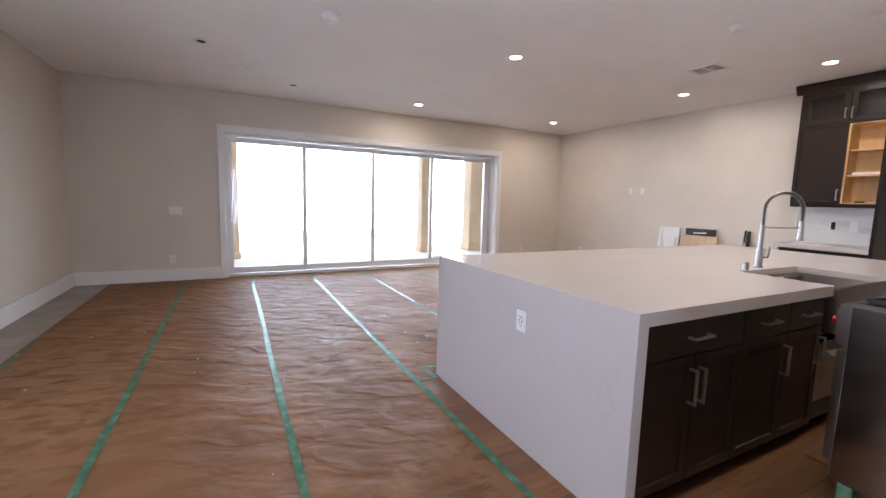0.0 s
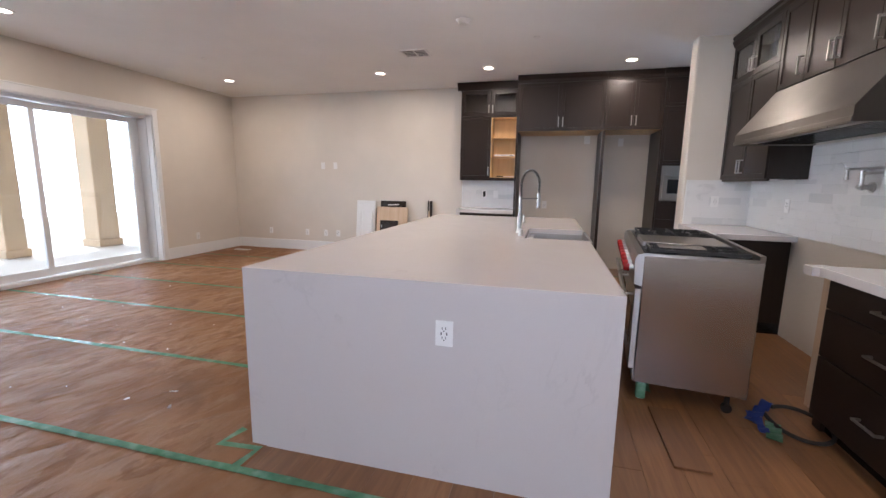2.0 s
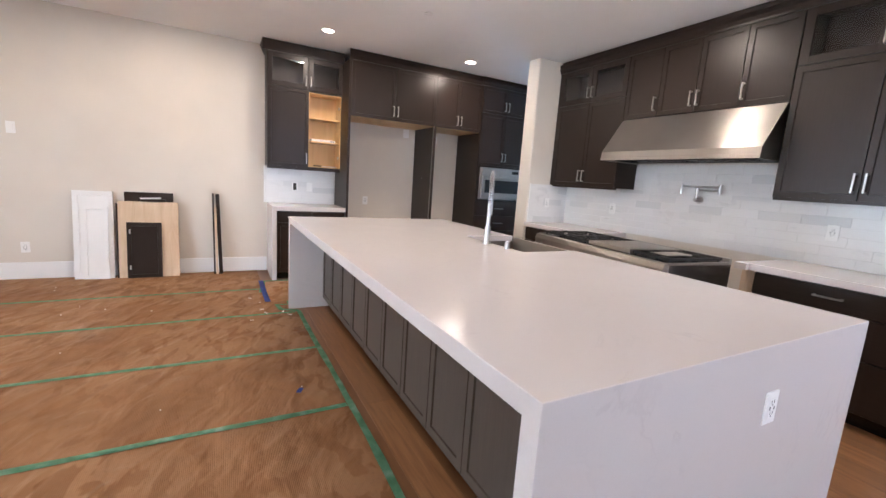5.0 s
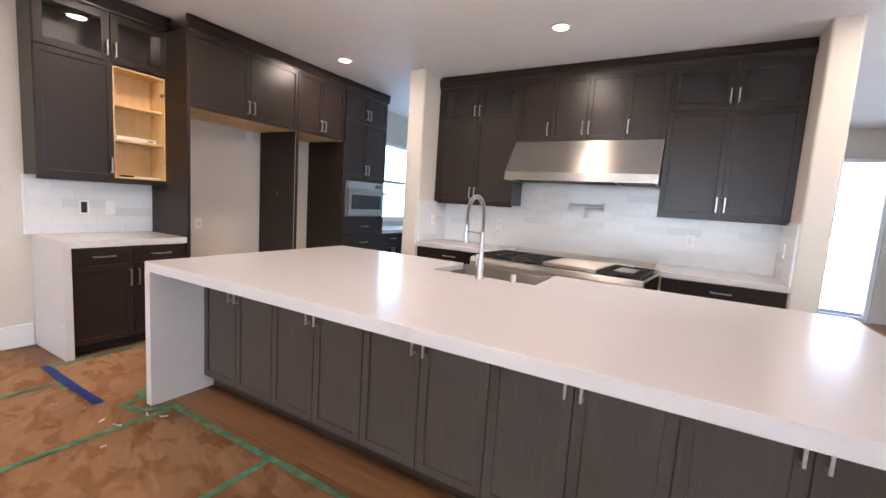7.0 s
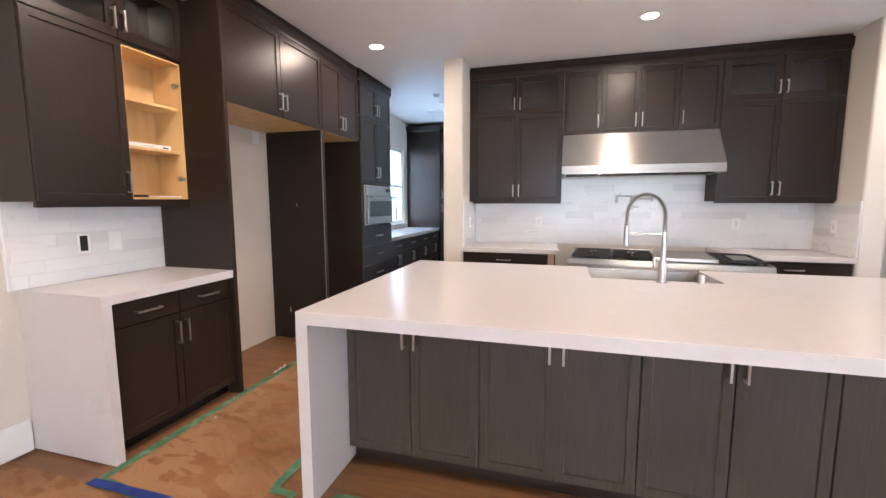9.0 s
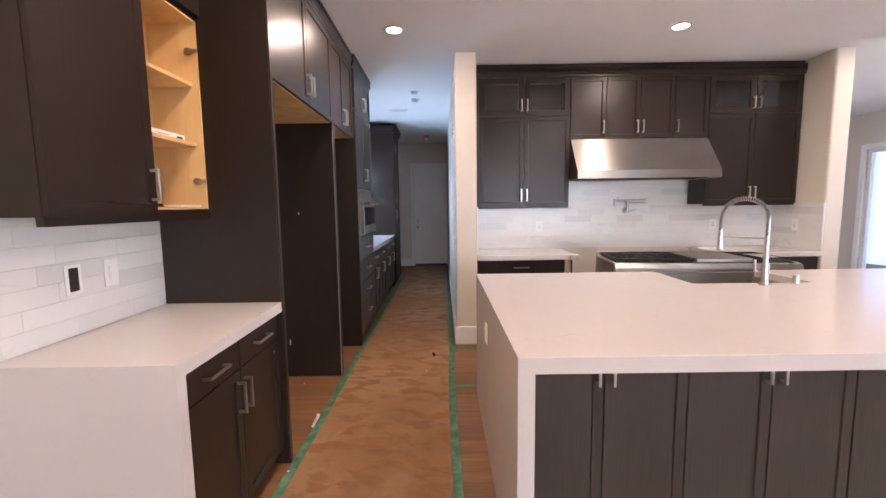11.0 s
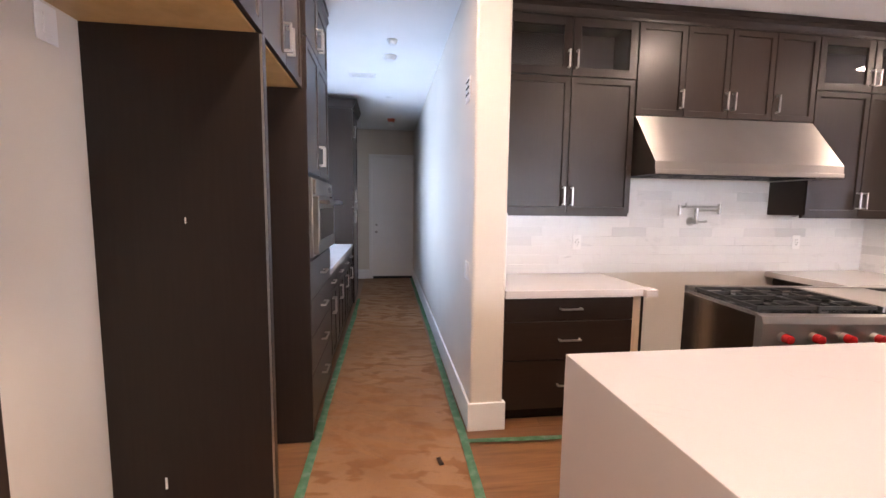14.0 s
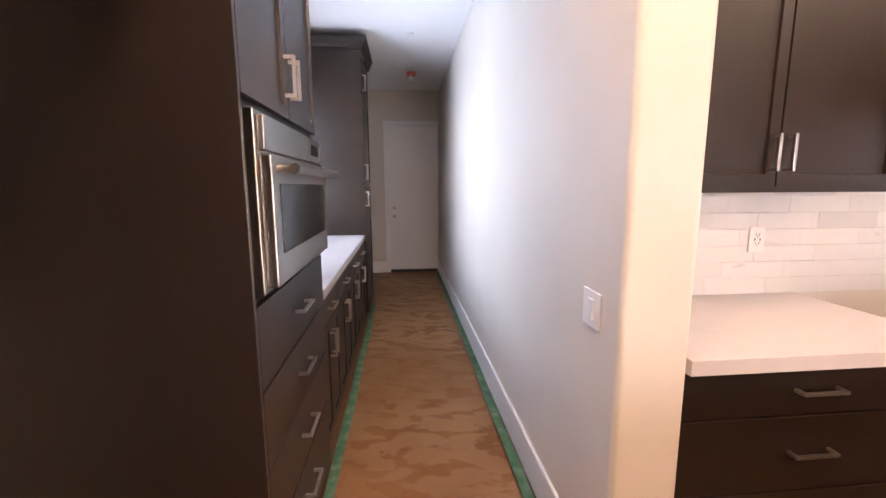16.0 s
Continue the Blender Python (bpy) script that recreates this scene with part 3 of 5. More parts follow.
def crown(bm, x0, x1, y, z0, z1, out=0.055, ends=(False, False), back=-0.3):
    """Crown moulding along x at the front plane y, flaring by out; ends: whether it returns at x0, x1."""
    prof = [(y, z0), (y + 0.012, z0), (y + 0.014, z0 + 0.018), (y + 0.03, z0 + 0.045), (y + out - 0.008, z1 - 0.025), (y + out, z1 - 0.02), (y + out, z1), (y, z1)]
    xa, xb = x0 - (out if ends[0] else 0), x1 + (out if ends[1] else 0)
    extrude(bm, prof, xa, xb, "x")
    for on, xe, s in ((ends[0], x0, -1), (ends[1], x1, 1)):
        if on:
            pts = [(xe + s * (p - y), z) for p, z in prof]
            extrude(bm, pts, back, y + 0.001, "y")
    return bm

# ---------------------------------------------------------------- range wall cabinets
# local frame: x across, y out of the front, z up; front plane of the carcase at y = 0
UF = -0.385        # carcase front of the wall cabinets (doors stand 2 cm proud)
UD = UF - YB       # their depth
UZ0, UZ1, UZ2, UZ3 = 1.40, 2.345, 2.74, 2.845


def upper_pair(x0, x1, label, fill_lo=0.0, fill_hi=0.0):
    """Two tall doors with two glass doors above; fillers reach the side walls."""
    e = thing("wall_cabinet", pose(x0, UF, 0), label, "wall cabinet", "range wall cabinets")
    w = x1 - x0
    d = UD
    part("body", hollow(B(), 0, w, -d, 0, UZ0, UZ1), CAB, e)
    part("glass_box", hollow(B(), 0, w, -d, 0, UZ1 + 0.0005, UZ3 - 0.085), CAB, e)
    if fill_lo:
        part("filler", box(B(), -fill_lo, 0, -d, 0.004, UZ0, UZ3), CAB, e)
    if fill_hi:
        part("filler", box(B(), w, w + fill_hi, -d, 0.004, UZ0, UZ3), CAB, e)
    door(e, 0, w / 2, UZ0, UZ1, "r", UZ0 + 0.12)
    door(e, w / 2, w, UZ0, UZ1, "l", UZ0 + 0.12)
    glass_door(e, 0, w / 2, UZ1, UZ2, "r", UZ1 + 0.11)
    glass_door(e, w / 2, w, UZ1, UZ2, "l", UZ1 + 0.11)
    part("light_rail", box(B(), 0, w, -0.02, 0.0, UZ0 - 0.02, UZ0), CAB, e)
    part("under_light", box(B(), 0.08, w - 0.08, -0.16, -0.11, UZ0 - 0.014, UZ0, 0.003), PLASTIC, e, "thin white strip light, off")
    return e


upper_pair(3.905, 4.875, "espresso shaker wall cabinet with glass-front uppers", 0.0, 0.045)
upper_pair(1.465, 2.44, "espresso shaker wall cabinet beside the steel hood", 0.013, 0.0)

HX0, HX1 = 2.443, 3.902
e = thing("hood_cabinet", pose(HX0, UF, 0), "espresso four-door wall cabinet above the range hood", "wall cabinet", "range wall cabinets")
w = HX1 - HX0
part("body", box(B(), 0, w, -UD, 0, 2.105, UZ3 - 0.085), CAB, e)
ds = [0, 0.362, 0.727, 1.085, w]
for k, side in enumerate("rrll"):
    door(e, ds[k], ds[k + 1], 2.105, UZ2, side, 2.225)
bm = crown(B(), AX - HX0, 4.92 - HX0, 0.006, UZ2 + 0.003, UZ3, 0.03)
part("crown_moulding", bm, CAB, e)
part("scribe_filler", box(B(), AX - HX0, 4.92 - HX0, -0.03, 0.0, UZ3 + 0.0005, CE - 0.001), CAB, e)

# ---------------------------------------------------------------- range hood
e = thing("range_hood", pose(0, 0, 0), "wide brushed stainless steel range hood with sloped front", "range hood")
hz0, hzl, hzt = 1.672, 1.755, 2.10
yb, yt, yf = YB + 0.002, UF + 0.02, -0.108
t = 0.004
bm = B()
prof = [(yb, hz0 + 0.03), (yf, hz0 + 0.03), (yf, hzl), (yt, hzt), (yb, hzt)]
extrude(bm, prof, HX0 + 0.003, HX1 - 0.003, "x")
part("canopy", bm, STEEL, e)
bm = B()
box(bm, HX0 + 0.003, HX1 - 0.003, yf, yf + 0.008, hz0, hz0 + 0.03, 0.003)
box(bm, HX0 + 0.003, HX0 + 0.02, yb, yf, hz0, hz0 + 0.03)
box(bm, HX1 - 0.02, HX1 - 0.003, yb, yf, hz0, hz0 + 0.03)
part("rim", bm, STEEL, e)
n = 4
for k in range(n):
    xa = HX0 + 0.03 + k * (w - 0.06) / n
    f = part("baffle_filter", box(B(), xa + 0.004, xa + (w - 0.06) / n - 0.004, yb + 0.05, yf - 0.09, hz0 + 0.012, hz0 + 0.03, 0.003), STEEL, e)
    for j in range(9):
        y = yb + 0.07 + j * 0.042
        part("slat", box(B(), xa + 0.015, xa + (w - 0.06) / n - 0.015, y, y + 0.018, hz0 + 0.006, hz0 + 0.012), BLACK, f)
for xk in (HX0 + 0.25, HX1 - 0.25):
    part("hood_light", cyl(B(), (xk, yf - 0.05, hz0 + 0.02), (xk, yf - 0.05, hz0 + 0.03), 0.03), PLASTIC, e)

# ---------------------------------------------------------------- base cabinets and counters of the range wall
CF = -0.02         # counter front
CT0, CT1 = 0.862, 0.912


def drawer_base(name, x0, x1, label, open_end):
    e = thing(name, pose(x0, CF - 0.055, 0), label, "base cabinet", "range wall base cabinets")
    w = x1 - x0
    d = CF - 0.055 - YB
    part("body", box(B(), 0, w, -d, 0, 0.10, CT0), CAB, e)
    part("toe_kick", box(B(), 0, w, -d, -0.07, 0.0, 0.10), BLACK, e)
    z = [0.105, 0.44, 0.70, CT0 - 0.006]
    for k in range(3):
        drawer(e, 0.0, w, z[k], z[k + 1], hl=0.15, hz=(0.272, 0.578, 0.785)[k])
    g = -1 if open_end == "lo" else 1
    base = 0 if open_end == "lo" else w
    xa, xb = (-0.068, -0.008) if open_end == "lo" else (w + 0.008, w + 0.095)
    part("raw_edge_strip", box(B(), xa, xb, -0.045, -0.006, 0.105, CT0, 0.002), PLY, e, "raw wood filler strip")
    if open_end == "lo":
        part("end_panel", box(B(), -0.081, -0.069, -0.10, 0.004, 0.0, CT0, 0.001), CAB, e)
    xa, xb = sorted((base + g * 0.0005, base + g * 0.0685))
    part("filler_back", box(B(), xa, xb, -0.10, -0.046, 0.0, CT0), CAB, e)
    return e


drawer_base("base_cabinet", 4.027, 4.918, "espresso three-drawer base cabinet on the floor", "lo")
drawer_base("base_cabinet", AX + 0.002, 2.318, "espresso three-drawer base cabinet beside the range gap", "hi")


def counter(x0, x1, end, label):
    e = thing("countertop", pose(0, 0, 0), label, "countertop", "quartz countertops")
    xw, xo, g = (x1, x0, -1) if end == "lo" else (x0, x1, 1)
    tab, back = CF + 0.035, CF - 0.075
    outline = [(xw, YB + 0.001), (xo, YB + 0.001), (xo, back), (xo + g * 0.025, back), (xo + g * 0.025, tab), (xo - g * 0.055, tab), (xo - g * 0.055, CF), (xw, CF)]
    bm = extrude(B(), outline if g > 0 else outline[::-1], CT0 + 0.002, CT1, "z")
    bmesh.ops.bevel(bm, geom=[q for q in bm.edges if min(v.co.z for v in q.verts) > CT1 - 0.001], offset=0.003, segments=2, affect="EDGES", profile=0.5)
    part("top", bm, QUARTZ, e)


counter(3.93, 4.918, "lo", "thick white quartz countertop on a drawer cabinet")
counter(AX + 0.002, 2.40, "hi", "white quartz countertop beside the range gap")

# ---------------------------------------------------------------- island
IX0, IX1, IY0, IY1 = 1.383, 5.022, 1.087, 2.783
ET = 0.058          # mitred edge height
SX0, SX1, SY1 = 2.965, 3.705, 1.565    # sink cut-out, open at the front
e = thing("island_worktop", pose(0, 0, 0), "white quartz island worktop with waterfall ends on the floor", "worktop")
bm = extrude(B(), [(IX0, IY0), (SX0, IY0), (SX0, SY1), (SX1, SY1), (SX1, IY0), (IX1, IY0), (IX1, IY1), (IX0, IY1)], TOP - ET, TOP, "z")
bmesh.ops.bevel(bm, geom=[q for q in bm.edges if max(v.co.z for v in q.verts) > TOP - 0.001], offset=0.0025, segments=2, affect="EDGES", profile=0.5)
part("top", bm, QUARTZ, e)
part("waterfall_panel", box(B(), IX0, IX0 + ET, IY0, IY1, 0, TOP - ET), QUARTZ, e)
part("waterfall_panel", box(B(), IX1 - ET, IX1, IY0, IY1, 0, TOP - ET), QUARTZ, e)

IF = 2.46           # door plane on the seating side
n = 5
ux = [IX0 + ET + 0.01 + k * (IX1 - IX0 - 2 * ET - 0.02) / n for k in range(n + 1)]
for k in range(n):
    w = ux[k + 1] - ux[k]
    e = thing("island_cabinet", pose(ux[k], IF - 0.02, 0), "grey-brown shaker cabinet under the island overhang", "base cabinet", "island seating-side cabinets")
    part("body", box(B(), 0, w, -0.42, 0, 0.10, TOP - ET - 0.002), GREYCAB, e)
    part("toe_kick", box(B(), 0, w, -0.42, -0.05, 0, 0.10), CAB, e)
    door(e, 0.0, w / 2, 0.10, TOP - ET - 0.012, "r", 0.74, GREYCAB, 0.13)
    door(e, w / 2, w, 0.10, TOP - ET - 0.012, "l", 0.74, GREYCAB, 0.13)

# range side of the island, fronts facing -y
KF = IY0 + 0.045
R180 = pose(0, 0, 0, 0, 0, 180)


def island_unit(x0, x1, kind):
    """A unit on the range side, from x0 to x1; local x runs from x1 down to x0."""
    lab = {"doors": "espresso island cabinet with one drawer over two doors",
           "single": "espresso island cabinet with one drawer over one door",
           "open": "unfinished island cabinet bay with a raw wood board"}[kind]
    e = thing("island_cabinet", Matrix.Translation((x1, KF, 0)) @ R180, lab, "base cabinet", "island range-side cabinets")
    w = x1 - x0
    zt = TOP - ET - 0.004
    part("toe_kick", box(B(), 0, w, -0.5, -0.07, 0, 0.10), BLACK, e)
    if kind == "open":
        part("body", hollow(B(), 0, w, -0.82, 0, 0.10, 0.63), CAB, e)
        part("raw_board", box(B(), 0.02, w - 0.02, -0.10, -0.085, 0.12, 0.5), PLY, e, "raw plywood board")
        return e
    part("body", box(B(), 0, w, -0.82, 0, 0.10, zt), CAB, e)
    drawer(e, 0, w, zt - 0.165, zt, hl=0.14)
    if kind == "doors":
        door(e, 0, w / 2, 0.10, zt - 0.165, "r", 0.55, hl=0.16)
        door(e, w / 2, w, 0.10, zt - 0.165, "l", 0.55, hl=0.16)
    else:
        door(e, 0, w, 0.10, zt - 0.165, "l", 0.55, hl=0.16)
    return e


island_unit(IX0 + ET + 0.004, 2.16, "doors")
island_unit(2.16, 2.58, "single")
island_unit(2.58, SX0 - 0.01, "single")
island_unit(SX0 - 0.01, SX1 + 0.01, "open")
island_unit(SX1 + 0.01, 4.33, "doors")
island_unit(4.33, IX1 - ET - 0.004, "doors")

# apron sink
e = thing("kitchen_sink", pose(0, 0, 0), "stainless steel apron sink set into the island", "sink")
bm = B()
sy0, sz0, sz1, st = IY0 - 0.025, 0.665, TOP - 0.012, 0.012
a, c = SX0 + 0.002, SX1 - 0.002
box(bm, a, c, sy0, sy0 + 0.022, sz0 - 0.02, sz1, 0.004)
box(bm, a, a + st, sy0 + 0.022, SY1 - 0.001, sz0, sz1 - 0.03)
box(bm, c - st, c, sy0 + 0.022, SY1 - 0.001, sz0, sz1 - 0.03)
box(bm, a + st, c - st, SY1 - st, SY1 - 0.001, sz0, sz1 - 0.03)
box(bm, a, c, sy0 + 0.022, SY1 - 0.001, sz0 - 0.01, sz0)
box(bm, a + st, c - st, SY1 - 0.05, SY1 - st, sz1 - 0.055, sz1 - 0.047)
part("basin", bm, STEEL, e)
bm = cyl(B(), (3.335, 1.38, sz0), (3.335, 1.38, sz0 + 0.004), 0.055, seg=24)
part("drain", bm, NICKEL, e, smooth=True)
for xk in (3.06, 3.62):
    part("tag", box(B(), xk, xk + 0.05, SY1 - 0.014, SY1 - 0.0125, 0.76, 0.80), PLASTIC, e)

# spring faucet
fx, fy = 3.312, 1.628
e = thing("kitchen_faucet", pose(fx, fy, TOP), "tall satin nickel spring-neck kitchen faucet on the island", "faucet")
hd = Vector((0.205, -0.155, 0)).normalized()      # direction of the arch
reach = 0.235
part("base", cyl(cyl(B(), (0, 0, 0), (0, 0, 0.012), 0.03, seg=24), (0, 0, 0.012), (0, 0, 0.13), 0.021, seg=24), NICKEL, e, smooth=True)
part("pole", cyl(B(), (0, 0, 0.13), (0, 0, 0.30), 0.0145, seg=16), NICKEL, e, smooth=True)
arc = [Vector((0, 0, 0.30))]
r = reach / 2
for k in range(25):
    a = math.pi - k * math.pi / 24
    arc.append(hd * (r + r * math.cos(a)) + Vector((0, 0, 0.40 + r * math.sin(a) * 1.05)))
arc.append(hd * reach + Vector((0, 0, 0.33)))
part("hose", tube(B(), arc, 0.008, 8), RUBBER, e, smooth=True)
# coil spring round the hose
length = [0.0]
for p, q in zip(arc, arc[1:]):
    length.append(length[-1] + (q - p).length)
turns, per = 46, 8
pts = []
perp = Vector((-hd.y, hd.x, 0))
for k in range(turns * per + 1):
    s = k / (turns * per) * length[-1]
    i = max(j for j in range(len(length)) if length[j] <= s + 1e-9)
    i = min(i, len(arc) - 2)
    f = (s - length[i]) / max(1e-6, length[i + 1] - length[i])
    p = arc[i].lerp(arc[i + 1], f)
    d = (arc[i + 1] - arc[i]).normalized()
    nrm = d.cross(perp)
    a = 2 * math.pi * k / per
    pts.append(p + 0.0135 * (math.cos(a) * perp + math.sin(a) * nrm))
part("spring", tube(B(), pts, 0.0028, 5), NICKEL, e, smooth=True)
h0 = hd * reach
part("spray_head", cyl(cyl(B(), h0 + Vector((0, 0, 0.215)), h0 + Vector((0, 0, 0.33)), 0.017, 0.015), h0 + Vector((0, 0, 0.20)), h0 + Vector((0, 0, 0.215)), 0.021, 0.017), NICKEL, e, smooth=True)
part("dock_arm", tube(B(), [Vector((0, 0, 0.285)), hd * 0.12 + Vector((0, 0, 0.285)), h0 + Vector((0, 0, 0.285))], 0.0065, 8), NICKEL, e, smooth=True)
part("lever", tube(B(), [Vector((0, 0, 0.075)), hd * 0.05 + Vector((0, 0, 0.075)), hd * 0.052 + Vector((0, 0, 0.15))], 0.009, 10), NICKEL, e, smooth=True)
solo("air_switch", cyl(cyl(B(), (3.095, 1.60, TOP), (3.095, 1.60, TOP + 0.045), 0.019, seg=20), (3.095, 1.60, TOP + 0.045), (3.095, 1.60, TOP + 0.052), 0.016, seg=20), NICKEL, "satin nickel disposal air switch button on the worktop", "air switch", smooth=True)

# ---------------------------------------------------------------- range
RW, RD, RH = 1.435, 0.645, 0.925
RM = Matrix.Translation(((2.408 + 3.838) / 2, (0.875 + 0.712) / 2, 0)) @ pose(0, 0, 0, 0, 0, -6.5)
e = thing("range", RM, "wide stainless steel range with red knobs, pulled out from the wall", "range")
hw = RW / 2
bm = B()
box(bm, -hw, hw, -RD, -0.05, 0.12, RH - 0.012, 0.003)
part("body", bm, SIDESTEEL, e)
bm = B()
extrude(bm, [(-0.05, RH - 0.20), (-0.005, RH - 0.185), (0.0, RH - 0.04), (-0.012, RH - 0.006), (-0.05, RH)], -hw, hw, "x")
part("control_panel", bm, STEEL, e)
part("cooktop", box(B(), -hw + 0.008, hw - 0.008, -RD + 0.03, -0.055, RH - 0.012, RH - 0.004), BLACK, e, "black enamel cooktop")
part("back_guard", box(B(), -hw, hw, -RD, -RD + 0.028, RH - 0.012, RH + 0.03, 0.003), STEEL, e)
for xa in (-hw, hw - 0.01):
    part("side_trim", box(B(), xa, xa + 0.01, -RD + 0.02, -0.04, RH - 0.012, RH + 0.004), STEEL, e)


def grate(x0, x1, y0, y1):
    g = B()
    z0, z1 = RH + 0.012, RH + 0.03
    s = 0.012
    for y in (y0, (y0 + y1) / 2 - s / 2, y1 - s):
        box(g, x0, x1, y, y + s, z0, z1)
    for x in (x0, x1 - s):
        box(g, x, x + s, y0 + s, y1 - s, z0, z1 - 0.001)
    xm = (x0 + x1) / 2
    for yc in ((3 * y0 + y1) / 4, (y0 + 3 * y1) / 4):
        box(g, x0 + s, xm - 0.03, yc - 0.006, yc + 0.006, z0, z1 - 0.001)
        box(g, xm + 0.03, x1 - s, yc - 0.006, yc + 0.006, z0, z1 - 0.001)
        box(g, xm - 0.006, xm + 0.006, yc + 0.03, yc + 0.1, z0, z1 - 0.001)
        box(g, xm - 0.006, xm + 0.006, yc - 0.1, yc - 0.03, z0, z1 - 0.001)
    for x in (x0 + 0.01, x1 - 0.022):
        for y in (y0 + 0.01, y1 - 0.022):
            box(g, x, x + 0.012, y, y + 0.012, RH - 0.004, z0)
    part("grate", g, IRON, e)
    for yc in ((3 * y0 + y1) / 4, (y0 + 3 * y1) / 4):
        part("burner", cyl(cyl(B(), (xm, yc, RH - 0.004), (xm, yc, RH + 0.006), 0.05, seg=20), (xm, yc, RH + 0.006), (xm, yc, RH + 0.014), 0.034, seg=20), BLACK, e, smooth=True)


gy0, gy1 = -RD + 0.06, -0.08
grate(0.38, 0.69, gy0, gy1)
grate(0.065, 0.37, gy0, gy1)
grate(-0.69, -0.385, gy0, gy1)
part("griddle_cover", box(B(), -0.375, 0.055, gy0 + 0.02, gy1 + 0.02, RH + 0.002, RH + 0.034, 0.006), STEEL, e, "brushed steel griddle cover")
part("loose_plate", moved(box(B(), -0.62, -0.48, gy0 + 0.2, gy0 + 0.45, RH + 0.031, RH + 0.036, 0.002), 0, 0, 0), STEEL, e, "loose steel plate lying on the grate")
for k in range(9):
    xk = hw - 0.10 - k * (RW - 0.2) / 8
    zk = RH - 0.105
    part("knob_bezel", cyl(B(), (xk, -0.01, zk), (xk, 0.022, zk), 0.024, 0.022, 20), NICKEL, e, smooth=True)
    part("knob", cyl(cyl(B(), (xk, 0.022, zk), (xk, 0.052, zk), 0.024, 0.021, 20), (xk, 0.052, zk), (xk, 0.056, zk), 0.021, 0.016, 20), RED, e, "red control knob", smooth=True)
for x0, x1 in ((-hw + 0.008, -0.005), (0.005, hw - 0.008)):
    d = part("oven_door", box(B(), x0, x1, -0.05, -0.012, 0.20, RH - 0.215, 0.004), STEEL, e)
    part("window_glass", box(B(), x0 + 0.12, x1 - 0.12, -0.013, -0.009, 0.32, 0.56, 0.002), BLACKGLASS, d)
    bm = cyl(B(), (x0 + 0.04, 0.042, RH - 0.265), (x1 - 0.04, 0.042, RH - 0.265), 0.014, seg=14)
    for xx in (x0 + 0.06, x1 - 0.06):
        cyl(bm, (xx, -0.012, RH - 0.265), (xx, 0.042, RH - 0.265), 0.009, seg=10)
    part("handle", bm, NICKEL, d, smooth=True)
part("kick_panel", box(B(), -hw + 0.01, hw - 0.01, -0.06, -0.04, 0.125, 0.195, 0.002), STEEL, e)
for x in (-hw + 0.05, hw - 0.05):
    for y in (-0.10, -RD + 0.08):
        if y < -0.3:
            part("caster", cyl(cyl(B(), (x - 0.014, y, 0.028), (x + 0.014, y, 0.028), 0.028, seg=18), (x, y, 0.05), (x, y, 0.12), 0.014, seg=12), BLACK, e, smooth=True)
        else:
            part("leg", cyl(cyl(B(), (x, y, 0.022), (x, y, 0.12), 0.016, seg=12), (x, y, 0.0), (x, y, 0.022), 0.024, seg=14), NICKEL, e, smooth=True)
bm = box(B(), -hw + 0.02, -hw + 0.08, -0.128, -0.072, 0.004, 0.115, 0.008)
part("foot_wrap", bm, GREEN, e, "green tape wrapped round the foot")

# power cord and tape heap by the range
pts = [Vector((2.42, 0.10, 0.012))]
for k in range(22):
    a = k / 21 * 2 * math.pi * 0.82
    pts.append(Vector((2.33 - 0.19 * math.sin(a) * 1.0, 0.02 + 0.13 * math.cos(a) - 0.05, 0.013 + 0.02 * math.sin(a / 2) ** 2)))
solo("power_cord", tube(B(), pts, 0.011, 8), RUBBER, "thick black power cord coiled on the floor", "power cord", smooth=True)
rng = random.Random(5)


def crumpled(cx, cy, w, l, turn, lift):
    g = B()
    n = 10
    rows = []
    for i in range(n + 1):
        row = []
        for j in (0, 1):
            x, y = (j - 0.5) * w, (i / n - 0.5) * l
            z = 0.006 + lift * (0.5 + 0.5 * math.sin(i * 1.9 + j)) * rng.uniform(0.3, 1.0)
            row.append(g.verts.new((cx + x * math.cos(turn) - y * math.sin(turn), cy + x * math.sin(turn) + y * math.cos(turn), z)))
        rows.append(row)
    for p, q in zip(rows, rows[1:]):
        g.faces.new((p[0], p[1], q[1], q[0]))
    fs = list(g.faces)
    bmesh.ops.solidify(g, geom=fs, thickness=0.0015)
    return g


solo("tape_scrap", crumpled(2.42, 0.13, 0.06, 0.32, 0.9, 0.045), BLUE, "crumpled blue masking tape scrap on the floor", "tape scrap", "tape scraps")
solo("tape_scrap", crumpled(2.30, 0.18, 0.05, 0.24, 1.5, 0.03), BLUE, "crumpled blue masking tape scrap on the floor", "tape scrap", "tape scraps")
solo("tape_scrap", crumpled(2.22, 0.14, 0.07, 0.22, 1.2, 0.03), GREEN, "crumpled green masking tape scrap on the floor", "tape scrap", "tape scraps")
solo("tape_scrap", crumpled(2.75, 0.70, 0.05, 0.5, 1.5, 0.02), GREEN, "flattened green tape scrap under the range", "tape scrap", "tape scraps")

